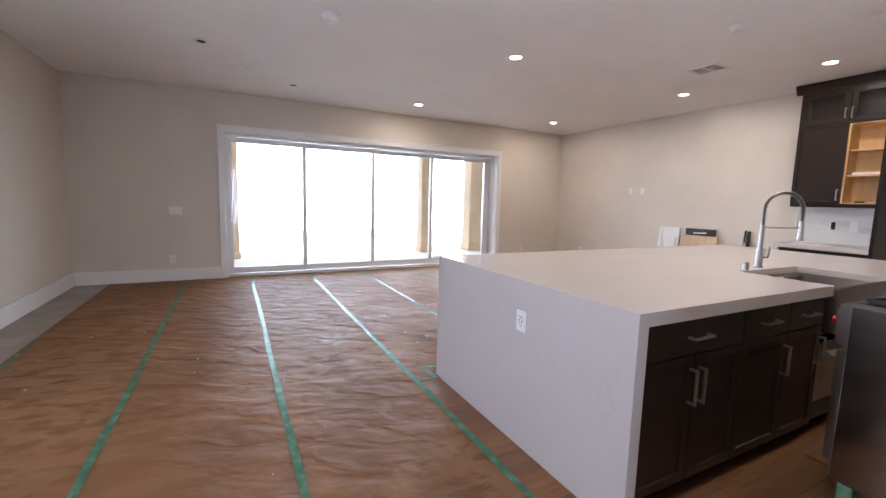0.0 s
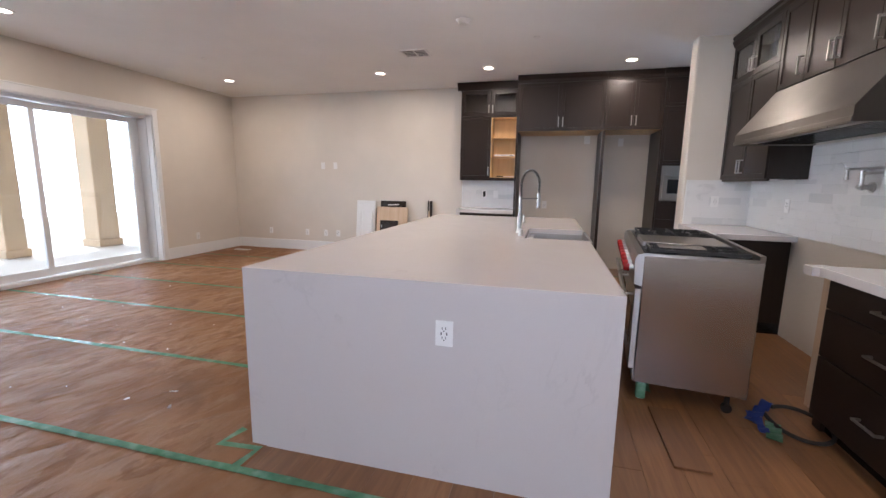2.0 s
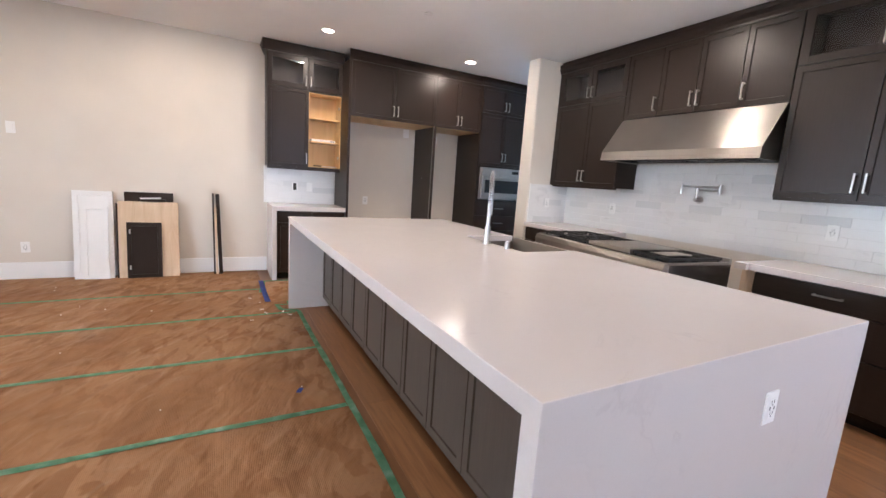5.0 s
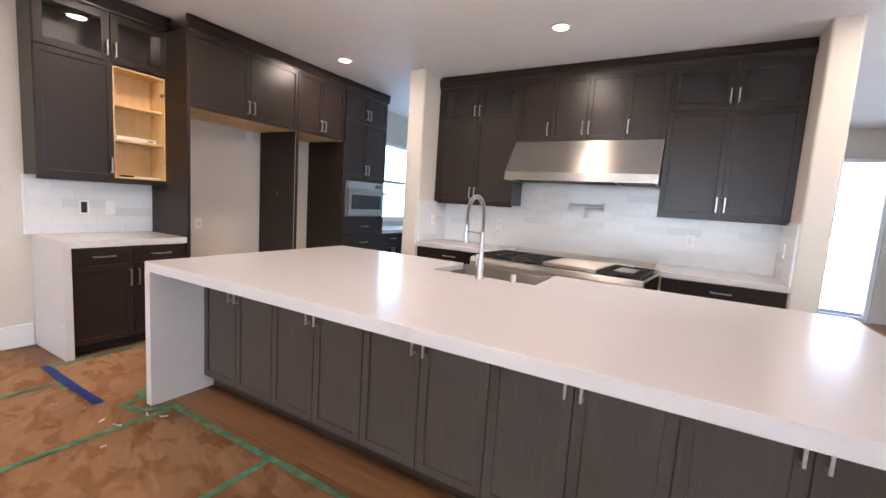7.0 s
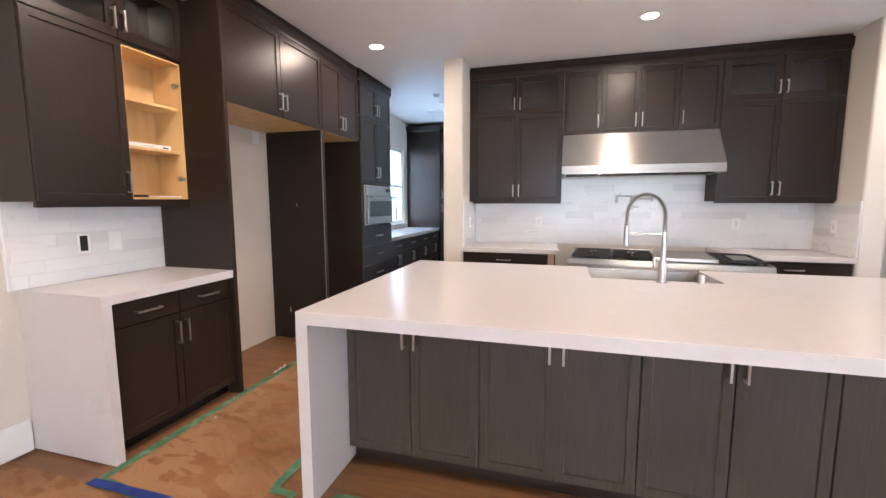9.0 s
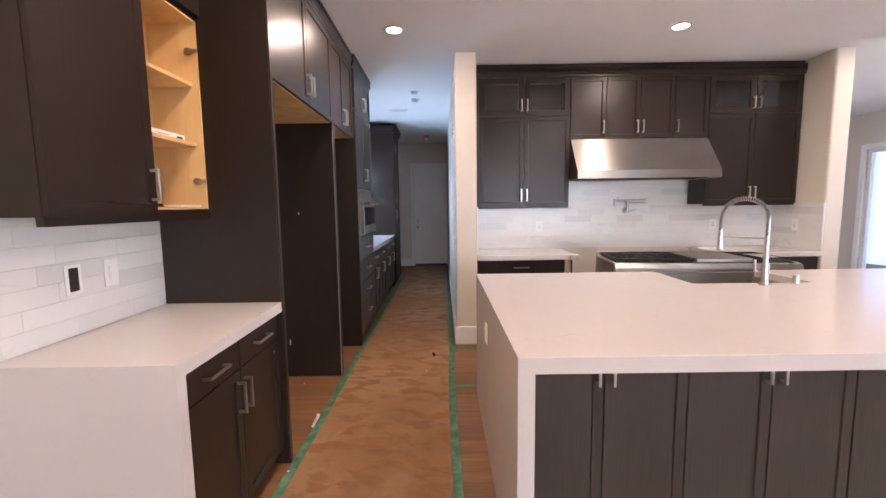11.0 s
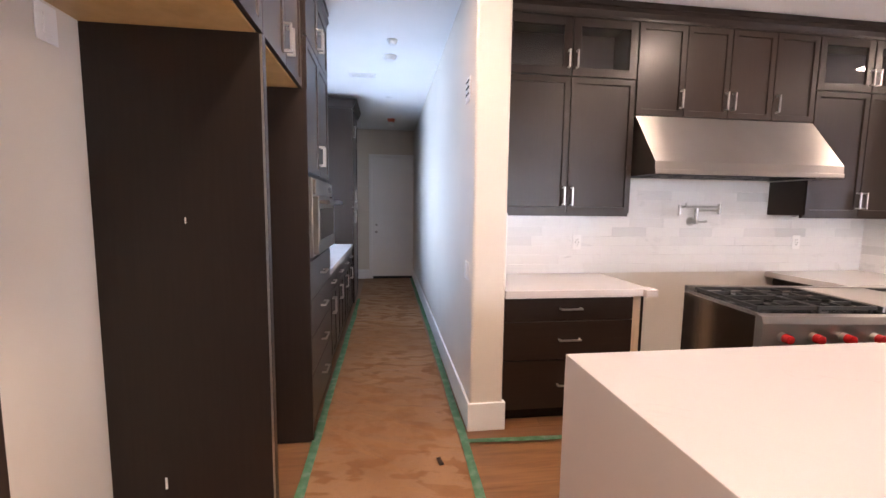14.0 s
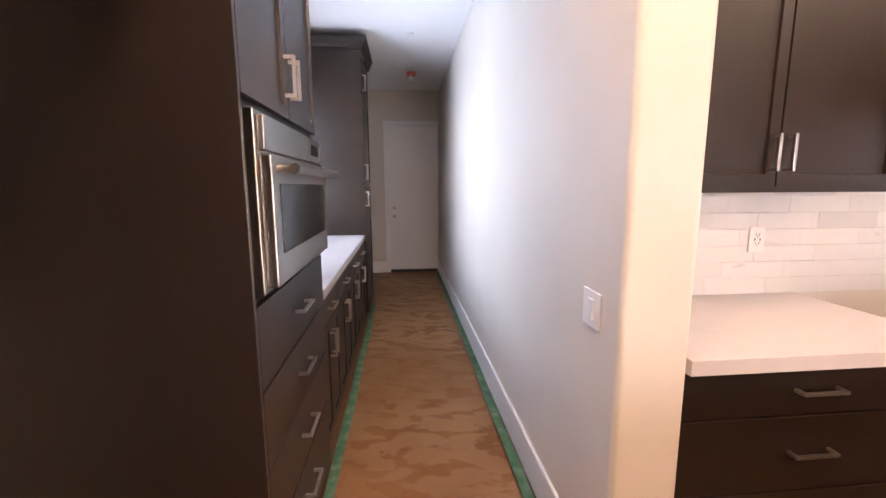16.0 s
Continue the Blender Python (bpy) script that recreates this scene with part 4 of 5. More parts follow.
# pot filler
px, pz = 3.162, 1.338
e = thing("pot_filler", pose(px, YB + 0.012, pz), "satin nickel folding pot filler on the tiled wall", "pot filler")
part("flange", cyl(cyl(B(), (0, 0, 0), (0, 0.008, 0), 0.036, seg=24), (0, 0.008, 0), (0, 0.02, 0), 0.026, 0.018, 24), NICKEL, e, smooth=True)
part("inlet", cyl(B(), (0, 0.02, 0), (0, 0.085, 0), 0.016, seg=16), NICKEL, e, smooth=True)
part("riser", cyl(cyl(B(), (0, 0.065, -0.022), (0, 0.065, 0.085), 0.013, seg=14), (0, 0.065, 0.075), (0, 0.065, 0.108), 0.017, seg=16), NICKEL, e, smooth=True)
part("valve_handle", tube(B(), [(0.0, 0.09, 0), (-0.02, 0.098, 0.0), (-0.065, 0.105, 0.004)], 0.0085, 10), NICKEL, e, smooth=True)
part("lower_arm", tube(B(), [(0.0, 0.065, 0.09), (-0.10, 0.065, 0.09), (-0.205, 0.065, 0.09)], 0.009, 10), NICKEL, e, smooth=True)
part("elbow", cyl(cyl(B(), (-0.205, 0.065, 0.062), (-0.205, 0.065, 0.138), 0.0125, seg=14), (-0.205, 0.065, 0.138), (-0.205, 0.065, 0.145), 0.015, seg=14), NICKEL, e, smooth=True)
bm = tube(B(), [(-0.205, 0.067, 0.122), (-0.05, 0.067, 0.122), (0.152, 0.067, 0.122)], 0.009, 10)
part("upper_arm", bm, NICKEL, e, smooth=True)
bm = cyl(cyl(B(), (0.155, 0.067, 0.055), (0.155, 0.067, 0.135), 0.011, seg=12), (0.155, 0.067, 0.05), (0.155, 0.067, 0.065), 0.014, seg=12)
part("spout", bm, NICKEL, e, smooth=True)
part("shutoff_lever", tube(B(), [(0.125, 0.067, 0.122), (0.125, 0.10, 0.122), (0.128, 0.105, 0.15)], 0.006, 8), NICKEL, e, smooth=True)

# ---------------------------------------------------------------- tall run on the east wall; fronts face -x
XF = 6.15           # carcase front of the tall run
R90 = pose(0, 0, 0, 0, 0, 90)


def east(y, x=XF):
    """Local frame on the east wall: local x runs along +y, local y out into the room."""
    return Matrix.Translation((x, y, 0)) @ R90


D = XE - XF - 0.002
# coffee bar: base, waterfall counter, wall cabinet
CY0, CY1 = 1.935, 2.82
e = thing("base_cabinet", east(CY0, 6.185), "espresso base cabinet with two drawers over two doors", "base cabinet", "coffee bar")
w = CY1 - 0.052 - CY0
d = XE - 6.185 - 0.002
part("body", box(B(), 0, w, -d, 0, 0.09, 0.862), CAB, e)
part("toe_kick", box(B(), 0, w, -d, -0.06, 0, 0.09), BLACK, e)
drawer(e, 0, w / 2, 0.72, 0.858, hl=0.15)
drawer(e, w / 2, w, 0.72, 0.858, hl=0.15)
door(e, 0, w / 2, 0.09, 0.72, "r", 0.60, hl=0.14)
door(e, w / 2, w, 0.09, 0.72, "l", 0.60, hl=0.14)
e = thing("countertop", pose(0, 0, 0), "white quartz coffee-bar counter with a waterfall end", "countertop", "quartz countertops")
part("top", box(B(), 6.135, XE - 0.001, CY0 + 0.001, CY1, 0.866, 0.918), QUARTZ, e)
part("waterfall_panel", box(B(), 6.135, XE - 0.001, CY1 - 0.05, CY1, 0, 0.866), QUARTZ, e)

UX = 6.485
e = thing("wall_cabinet", east(CY0 - 0.015, UX), "espresso coffee-bar wall cabinet, one door missing over maple shelves", "wall cabinet", "coffee bar")
w = 2.845 - (CY0 - 0.015)
d = XE - UX - 0.002
part("body", hollow(B(), 0, w, -d, 0, 1.40, 2.3645), CAB, e)
part("glass_box", hollow(B(), 0, w, -d, 0, 2.365, 2.762), CAB, e)
oc = 0.425
bm = B()
hollow(bm, 0.0185, oc - 0.002, -d + 0.0185, -0.001, 1.4185, 2.3465, 0.012)
part("lining", bm, MAPLE, e, "maple cabinet interior")
part("divider", box(B(), oc - 0.002, oc + 0.03, -0.03, 0.0, 1.4185, 2.3465), MAPLE, e)
for z in (1.735, 2.03):
    part("shelf", box(B(), 0.031, oc - 0.015, -d + 0.031, -0.03, z, z + 0.019, 0.002), MAPLE, e, "maple shelf")
for z in (1.56, 2.20):
    bm = box(B(), 0.03, 0.036, -0.06, -0.005, z - 0.011, z + 0.011, 0.002)
    cyl(bm, (0.036, -0.035, z), (0.046, -0.035, z), 0.018, seg=14)
    box(bm, 0.036, 0.05, -0.03, 0.006, z - 0.009, z + 0.009, 0.002)
    part("hinge", bm, NICKEL, e, smooth=True)
door(e, oc + 0.005, w, 1.40, 2.365, "l", 1.52)
glass_door(e, 0, oc + 0.02, 2.365, 2.755, "r", 2.47)
glass_door(e, oc + 0.02, w, 2.365, 2.755, "l", 2.47)
part("light_rail", box(B(), 0, w, -0.02, 0.004, 1.370, 1.40), CAB, e)
part("crown_moulding", crown(B(), 0, w, 0.022, 2.758, 2.872, ends=(False, True), back=-d), CAB, e)
e = thing("flat_carton", pose(6.55, 1.99, 1.7545), "flat white carton with dark print on a maple shelf", "carton")
part("box", box(B(), 0, 0.19, 0, 0.31, 0, 0.03, 0.002), PLASTIC, e)
part("print_bar", box(B(), -0.0008, -0.0003, 0.02, 0.065, 0.009, 0.019), DARKHOLE, e, "dark printed bar")
part("print_bar", box(B(), -0.0008, -0.0003, 0.12, 0.20, 0.012, 0.016), STEEL, e, "faint grey printed bar")
bm = cyl(B(), (6.60, 2.21, 1.4315), (6.60, 2.21, 1.447), 0.055, 0.05, 20)
solo("round_cap", bm, BLACK, "dark round cap lying in the open cabinet", "cap", smooth=True)
bm = box(B(), 6.50, 6.60, 1.98, 2.14, 1.4315, 1.44, 0.001)
solo("paper_scrap", bm, PLASTIC, "folded white paper in the open cabinet", "papers")

# refrigerator bay
PY0, PY1 = 1.905, 1.934


def end_panel(y0, y1, top, label):
    e = thing("end_panel", pose(0, 0, 0), label, "panel", "tall panels")
    part("panel", box(B(), XF - 0.014, XE - 0.001, y0, y1, 0.0, top), PANEL, e)
    part("front_edge", box(B(), XF - 0.022, XF - 0.0142, y0, y1, 0.0, top, 0.002), CAB, e)


end_panel(PY0, PY1, 2.76, "tall espresso end panel beside the refrigerator bay")
end_panel(0.695, 0.735, 2.085, "tall espresso panel dividing the appliance bays")
# pale metal strip imitates daylight catching the panel's front edge
solo("scribe_strip", box(B(), XF - 0.0205, XF - 0.012, 0.7355, 0.7385, 0.0, 2.08), NICKEL, "thin pale strip added as the daylit highlight on the divider panel edge", "strip")


def bridge(y0, y1, label):
    e = thing("bridge_cabinet", east(y0), label, "wall cabinet", "tall run cabinets")
    w = y1 - y0
    part("body", box(B(), 0, w, -D, 0, 2.10, 2.76), CAB, e)
    part("underside", box(B(), 0.002, w - 0.002, -D, -0.004, 2.085, 2.0995), MAPLE, e, "bare maple underside")
    door(e, 0, w / 2, 2.085, 2.755, "r", 2.21)
    door(e, w / 2, w, 2.085, 2.755, "l", 2.21)
    part("crown_moulding", crown(B(), 0, w + (0.029 if y1 == PY0 else 0.0), 0.01, 2.758, 2.872, 0.03), CAB, e)
    return e


bridge(0.716, PY0, "espresso two-door cabinet above the empty refrigerator bay")
bridge(-0.03, 0.715, "espresso two-door cabinet above the narrow bay")

# oven tower
TY0, TY1 = -0.88, -0.03
e = thing("oven_cabinet", east(TY0, 6.125), "tall espresso oven cabinet with drawers and upper doors", "tall cabinet", "tall run cabinets")
w = TY1 - TY0
DT = XE - 6.125 - 0.002
bm = B()
box(bm, 0, w, -DT, 0, 0.10, 1.115)
box(bm, 0, w, -DT, 0, 1.60, 2.76)
box(bm, 0, 0.05, -DT, 0, 1.115, 1.60)
box(bm, w - 0.05, w, -DT, 0, 1.115, 1.60)
box(bm, 0.05, w - 0.05, -DT, -DT + 0.02, 1.115, 1.60)
part("body", bm, CAB, e)
part("side_panel", box(B(), w + 0.0005, w + 0.018, -DT, 0.02, 0, 2.085, 0.0015), PANEL, e)
part("toe_kick", box(B(), 0, w, -DT, -0.06, 0, 0.10), BLACK, e)
zs = [0.10, 0.405, 0.64, 0.87, 1.105]
for k in range(4):
    drawer(e, 0, w, zs[k], zs[k + 1], hl=0.15, hz=(0.285, 0.525, 0.76, 0.985)[k])
door(e, 0, w / 2, 1.625, 2.375, "r", 1.76)
door(e, w / 2, w, 1.625, 2.375, "l", 1.76)
door(e, 0, w / 2, 2.38, 2.755, "r", 2.50)
door(e, w / 2, w, 2.38, 2.755, "l", 2.50)
part("crown_moulding", crown(B(), 0, w, 0.005, 2.758, 2.872, 0.03, ends=(True, True), back=-DT), CAB, e)

e = thing("wall_oven", east(TY0, 6.125), "stainless built-in wall oven with a bar handle", "oven")
x0, x1, z0, z1 = 0.04, w - 0.04, 1.125, 1.60
part("surround", box(B(), x0, x1, 0.001, 0.03, z0, z1, 0.003), STEEL, e)
part("control_strip", box(B(), x0 + 0.02, x1 - 0.02, 0.03, 0.048, z1 - 0.10, z1 - 0.012, 0.003), STEEL, e)
part("display", box(B(), x0 + 0.08, x0 + 0.2, 0.048, 0.05, z1 - 0.075, z1 - 0.035), BLACKGLASS, e, "dark display")
d = part("oven_door", box(B(), x0 + 0.02, x1 - 0.02, 0.03, 0.062, z0 + 0.015, z1 - 0.112, 0.004), STEEL, e)
part("window_glass", box(B(), x0 + 0.075, x1 - 0.075, 0.062, 0.065, z0 + 0.10, z1 - 0.185, 0.002), BLACKGLASS, d, "dark oven glass")
bm = cyl(B(), (x0 + 0.03, 0.115, z1 - 0.145), (x1 - 0.03, 0.115, z1 - 0.145), 0.014, seg=16)
for xx in (x0 + 0.065, x1 - 0.065):
    cyl(bm, (xx, 0.062, z1 - 0.145), (xx, 0.113, z1 - 0.145), 0.011, seg=12)
part("handle", bm, STEEL, d, "round steel bar handle", smooth=True)

# pantry run in the hall
QY0, QY1 = -3.22, TY0
nq = 4
for k in range(nq):
    ya = QY0 + k * (QY1 - QY0) / nq
    wq = (QY1 - QY0) / nq
    e = thing("base_cabinet", east(ya), "espresso pantry base cabinet, drawer over doors", "base cabinet", "pantry base cabinets")
    part("body", box(B(), 0, wq, -D, 0, 0.10, 0.862), CAB, e)
    part("toe_kick", box(B(), 0, wq, -D, -0.06, 0, 0.10), BLACK, e)
    drawer(e, 0, wq, 0.70, 0.858, hl=0.14)
    door(e, 0, wq / 2, 0.10, 0.70, "r", 0.57, hl=0.14)
    door(e, wq / 2, wq, 0.10, 0.70, "l", 0.57, hl=0.14)
solo("countertop", box(B(), XF - 0.035, XE - 0.001, QY0 + 0.001, QY1 - 0.001, 0.866, 0.916, 0.003), QUARTZ, "white quartz pantry counter under the window", "countertop", "quartz countertops")
e = thing("pantry_cabinet", east(-3.97, 6.12), "tall espresso pantry cabinet with stacked doors", "tall cabinet", "tall run cabinets")
w = -3.222 + 3.97
d = XE - 6.12 - 0.002
part("body", box(B(), 0, w, -d, 0, 0.10, 2.70), CAB, e)
part("toe_kick", box(B(), 0, w, -d, -0.04, 0, 0.10), BLACK, e)
for z0, z1, hz in ((0.10, 1.41, 1.28), (1.415, 2.30, 1.55), (2.305, 2.69, 2.40)):
    door(e, 0, w, z0, z1, "r", hz, hl=0.15)
part("crown_moulding", crown(B(), 0, w, 0.022, 2.695, 2.81, ends=(True, True), back=-d), CAB, e)

# ---------------------------------------------------------------- things against the east wall


def leaning(name, y0, foot, lean, label, cat, side=0.0):
    """A thing leaning on the east wall: its foot stands out by foot, tilted back by lean and sideways by side degrees.
    Local x runs along +y of the room, y out into the room."""
    m = Matrix.Translation((XE - foot, y0, 0.003)) @ pose(0, 0, 0, 0, 0, 90) @ pose(0, 0, 0, lean, 0, 0) @ pose(0, 0, 0, 0, side, 0)
    return thing(name, m, label, cat)


e = leaning("spare_door", 4.445, 0.135, 6.6, "white primed shaker door leaning on the wall", "cabinet door")
part("panel", shaker(0.355, 0.985, 0.07, 0.022), TRIM, e)
e = leaning("spare_door", 4.487, 0.163, 6.6, "smaller white shaker door leaning in front of another", "cabinet door")
part("panel", shaker(0.225, 0.815, 0.048, 0.022), TRIM, e)
e = leaning("spare_panel", 3.865, 0.03, 0.3, "dark espresso panel behind the plywood sheet", "cabinet panel")
part("panel", box(B(), 0, 0.475, 0, 0.018, 0, 0.985, 0.0015), CAB, e)
e = leaning("plywood_sheet", 3.815, 0.162, 7.0, "pale raw plywood sheet leaning on a dark panel", "plywood")
part("sheet", box(B(), 0, 0.585, 0, 0.018, 0, 0.885, 0.0015), PLY, e)
for x0, z0, w, h in ((-0.004, 0.20, 0.010, 0.05), (-0.005, 0.28, 0.012, 0.035), (-0.004, 0.03, 0.009, 0.04)):
    part("torn_edge", box(B(), x0, x0 + w, 0.004, 0.0215, z0, z0 + h, 0.003), PLY, e, "torn pale edge of the sheet")
e = leaning("trim_length", 4.403, 0.150, 7.0, "narrow dark edge strip leaning beside the plywood", "trim length")
part("board", box(B(), 0, 0.016, 0, 0.018, 0, 0.855, 0.0015), CAB, e)
e = leaning("spare_door", 3.985, 0.186, 7.0, "small espresso shaker door leaning on the plywood", "cabinet door")
panel = part("panel", shaker(0.335, 0.645, 0.058, 0.02), CAB, e)
for z in (0.10, 0.515):
    bm = box(B(), 0.296, 0.312, 0.02, 0.027, z, z + 0.05, 0.002)
    cyl(bm, (0.304, 0.02, z + 0.012), (0.304, 0.030, z + 0.012), 0.006, seg=10)
    cyl(bm, (0.304, 0.02, z + 0.038), (0.304, 0.030, z + 0.038), 0.006, seg=10)
    part("hinge", bm, NICKEL, panel)
e = thing("trim_offcut", pose(XE - 0.083, 3.94, 0.8835, 0, 0, 0), "dark trim offcut lying on the plywood edge", "offcut")
part("board", box(B(), 0, 0.022, 0, 0.25, 0, 0.03, 0.002), CAB, e)
e = thing("trim_offcut", pose(XE - 0.083, 3.985, 0.9145, -3, 0, 0), "pale wood offcut lying on a dark offcut", "offcut")
part("board", box(B(), 0, 0.02, 0, 0.20, 0.006, 0.022, 0.002), PLASTIC, e)
e = leaning("trim_length", 3.352, 0.125, 6.0, "dark espresso trim length leaning on the wall", "trim length", 1.6)
part("board", box(B(), 0, 0.042, 0, 0.02, 0, 1.005, 0.0015), CAB, e)
e = leaning("trim_length", 3.432, 0.125, 6.0, "narrow dark espresso trim length leaning on the wall", "trim length", 0.4)
part("board", box(B(), 0, 0.020, 0, 0.02, 0, 1.01, 0.0015), CAB, e)
e = leaning("trim_length", 3.402, 0.150, 6.0, "pale raw wood strip leaning on dark trim", "trim length", 0.8)
part("board", box(B(), 0, 0.024, 0, 0.02, 0, 0.84, 0.001), PLY, e)

# ---------------------------------------------------------------- electrical plates


def plate(m, kind, label, w=0.075, h=0.118, group="wall plates", cover=PLASTIC):
    """A wall plate; local x across, y out of the wall, z up, centred."""
    e = thing("wall_plate", m, label, "outlet" if "outlet" in label else "water box" if "water" in label else "switch", group)
    part("cover", box(B(), -w / 2, w / 2, 0, 0.006, -h / 2, h / 2, 0.002), cover, e)
    if kind == "outlet":
        part("insert", box(B(), -0.018, 0.018, 0.006, 0.008, -0.035, 0.035, 0.001), PLASTIC, e)
        for z in (-0.017, 0.023):
            bm = B()
            box(bm, -0.009, -0.006, 0.008, 0.0086, z - 0.006, z + 0.006)
            box(bm, 0.006, 0.009, 0.008, 0.0086, z - 0.005, z + 0.005)
            cyl(bm, (0, 0.008, z - 0.011), (0, 0.0086, z - 0.011), 0.0028, seg=8)
            part("socket", bm, DARKHOLE, e)
        for xx in (-0.0125, 0.0125):
            part("charging_port", box(B(), xx - 0.0025, xx + 0.0025, 0.008, 0.0086, -0.006, 0.006), DARKHOLE, e)
    elif kind == "switch":
        part("rocker", box(B(), -0.017, 0.017, 0.006, 0.011, -0.033, 0.033, 0.002), PLASTIC, e)
    elif kind == "open":
        part("open_box", box(B(), -w / 2 + 0.016, w / 2 - 0.016, 0.006, 0.007, -h / 2 + 0.012, h / 2 - 0.012), DARKHOLE, e, "bare dark electrical box")
    return e


W90 = pose(0, 0, 0, 0, 0, 90)      # out towards -x
E90 = pose(0, 0, 0, 0, 0, -90)     # out towards +x
plate(Matrix.Translation((IX0, 1.788, 0.695)) @ W90, "outlet", "white outlet on the island waterfall panel", 0.076, 0.112, "island outlets")
plate(Matrix.Translation((IX1, 1.81, 0.692)) @ E90, "switch", "white outlet plate on the far waterfall panel", 0.078, 0.112, "island outlets")
for y, z in ((5.50, 1.60), (5.25, 1.60)):
    plate(Matrix.Translation((XE, y, z)) @ W90, "switch", "white blank plate high on the beige wall", 0.075, 0.118)
for y in (5.485, 5.225, 5.88, 6.68):
    plate(Matrix.Translation((XE, y, 0.35)) @ W90, "outlet", "white wall outlet above the baseboard")
plate(Matrix.Translation((5.741, YS, 0.325)) @ pose(0, 0, 0, 0, 0, 180), "outlet", "white wall outlet above the baseboard")
plate(Matrix.Translation((XE, 3.176, 0.33)) @ W90, "blank", "faint beige blank outlet plate on the beige wall", cover=WALL)
plate(pose(-0.725, YS, 1.065, 0, 0, 180), "switch", "white triple switch plate beside the sliding doors", 0.165, 0.118)
plate(pose(-0.79, YS, 0.335, 0, 0, 180), "outlet", "white wall outlet above the baseboard")
plate(pose(4.15, YB + 0.012, 1.165), "outlet", "white outlet in the marble backsplash")
plate(pose(2.14, YB + 0.012, 1.165), "outlet", "white outlet in the marble backsplash")
plate(Matrix.Translation((4.908, -0.35, 1.165)) @ W90, "outlet", "white outlet in the side backsplash")
plate(Matrix.Translation((AX + 0.012, -0.35, 1.165)) @ E90, "outlet", "white outlet in the side backsplash")
plate(Matrix.Translation((XE - 0.012, 2.475, 1.145)) @ W90, "open", "uncovered outlet box in the coffee-bar backsplash")
plate(Matrix.Translation((XE - 0.012, 2.285, 1.145)) @ W90, "switch", "white switch in the coffee-bar backsplash")
plate(Matrix.Translation((5.135, -0.20, 1.02)) @ E90, "switch", "white double switch on the hall wall", 0.12, 0.118)
plate(Matrix.Translation((XE, 1.484, 0.994)) @ W90, "outlet", "white outlet in the empty refrigerator bay")
plate(Matrix.Translation((XE, 0.885, 2.015)) @ W90, "switch", "white plate high in the refrigerator bay", 0.09, 0.12)
plate(Matrix.Translation((XE, 0.392, 1.975)) @ W90, "switch", "white plate high in the narrow bay", 0.075, 0.118)
plate(Matrix.Translation((XE, 1.303, 0.12)) @ W90, "open", "white recessed water box low in the refrigerator bay", 0.15, 0.13)
e = thing("wall_grille", Matrix.Translation((5.135, -0.245, 2.185)) @ E90, "small white wall grille high in the hall", "grille")
part("frame", box(B(), -0.06, 0.06, 0, 0.008, -0.075, 0.075, 0.002), PLASTIC, e)
for k in range(6):
    part("slat", box(B(), -0.045, 0.045, 0.008, 0.012, -0.055 + k * 0.02, -0.045 + k * 0.02), DARKHOLE if k % 2 else PLASTIC, e)

e = thing("gas_valve", pose(2.86, YB, 0.075), "gas stub with a red valve handle low on the wall", "valve")
part("wall_hole", box(B(), -0.03, 0.05, 0.0, 0.003, -0.035, 0.04), DARKHOLE, e, "rough dark hole in the wall")
part("pipe", cyl(B(), (0, 0, 0), (0, 0.07, 0), 0.014, seg=12), NICKEL, e, smooth=True)
part("valve_body", cyl(B(), (-0.03, 0.07, 0), (0.03, 0.07, 0), 0.018, seg=12), NICKEL, e, smooth=True)
part("valve_handle", box(B(), -0.045, 0.02, 0.064, 0.078, 0.018, 0.028, 0.003), RED, e, "red lever")
plate(pose(2.93, YB, 0.28), "outlet", "white outlet low in the range gap")

# ---------------------------------------------------------------- ceiling fixtures
lamp_data = bpy.data.lights.new("downlight", "AREA")
lamp_data.shape, lamp_data.size, lamp_data.energy, lamp_data.color = "DISK", 0.15, 15.0, (1.0, 0.83, 0.66)


def ring(r0, r1, z0, z1, n=28):
    g = B()
    v = [[g.verts.new((r * math.cos(2 * math.pi * k / n), r * math.sin(2 * math.pi * k / n), z)) for k in range(n)] for r, z in ((r0, z0), (r1, z1), (r1 + 0.004, 0), (r0, 0))]
    for a in range(4):
        for k in range(n):
            g.faces.new((v[a][k], v[a][(k + 1) % n], v[(a + 1) % 4][(k + 1) % n], v[(a + 1) % 4][k]))
    return g


def downlight(x, y, lit=True):
    e = thing("recessed_light", pose(x, y, CE), "lit white recessed ceiling downlight" if lit else "unlit white recessed ceiling downlight", "ceiling light", "recessed lights")
    part("trim_ring", ring(0.062, 0.085, -0.006, -0.006), PLASTIC, e, smooth=True)
    part("lens", cyl(B(), (0, 0, -0.005), (0, 0, -0.001), 0.062, seg=24), LAMP if lit else PLASTIC, e, "glowing lens" if lit else "")
    if lit:
        lamp = new("downlight", lamp_data)
        lamp.matrix_basis = pose(x, y, CE - 0.008)


for x, y in ((2.80, 3.90), (2.81, 6.53), (5.66, 3.88), (5.61, 6.45), (5.68, 2.30), (5.65, 0.50), (3.26, 0.50), (3.33, 1.95), (0.87, 0.50)):
    downlight(x, y)


def detector(x, y, r, name, label):
    e = thing(name, pose(x, y, CE), label, "detector", "ceiling detectors")
    part("base", cyl(B(), (0, 0, -0.012), (0, 0, 0), r, seg=28), PLASTIC, e, smooth=True)
    part("housing", cyl(B(), (0, 0, -0.038), (0, 0, -0.012), r * 0.62, r * 0.86, 28), PLASTIC, e, smooth=True)


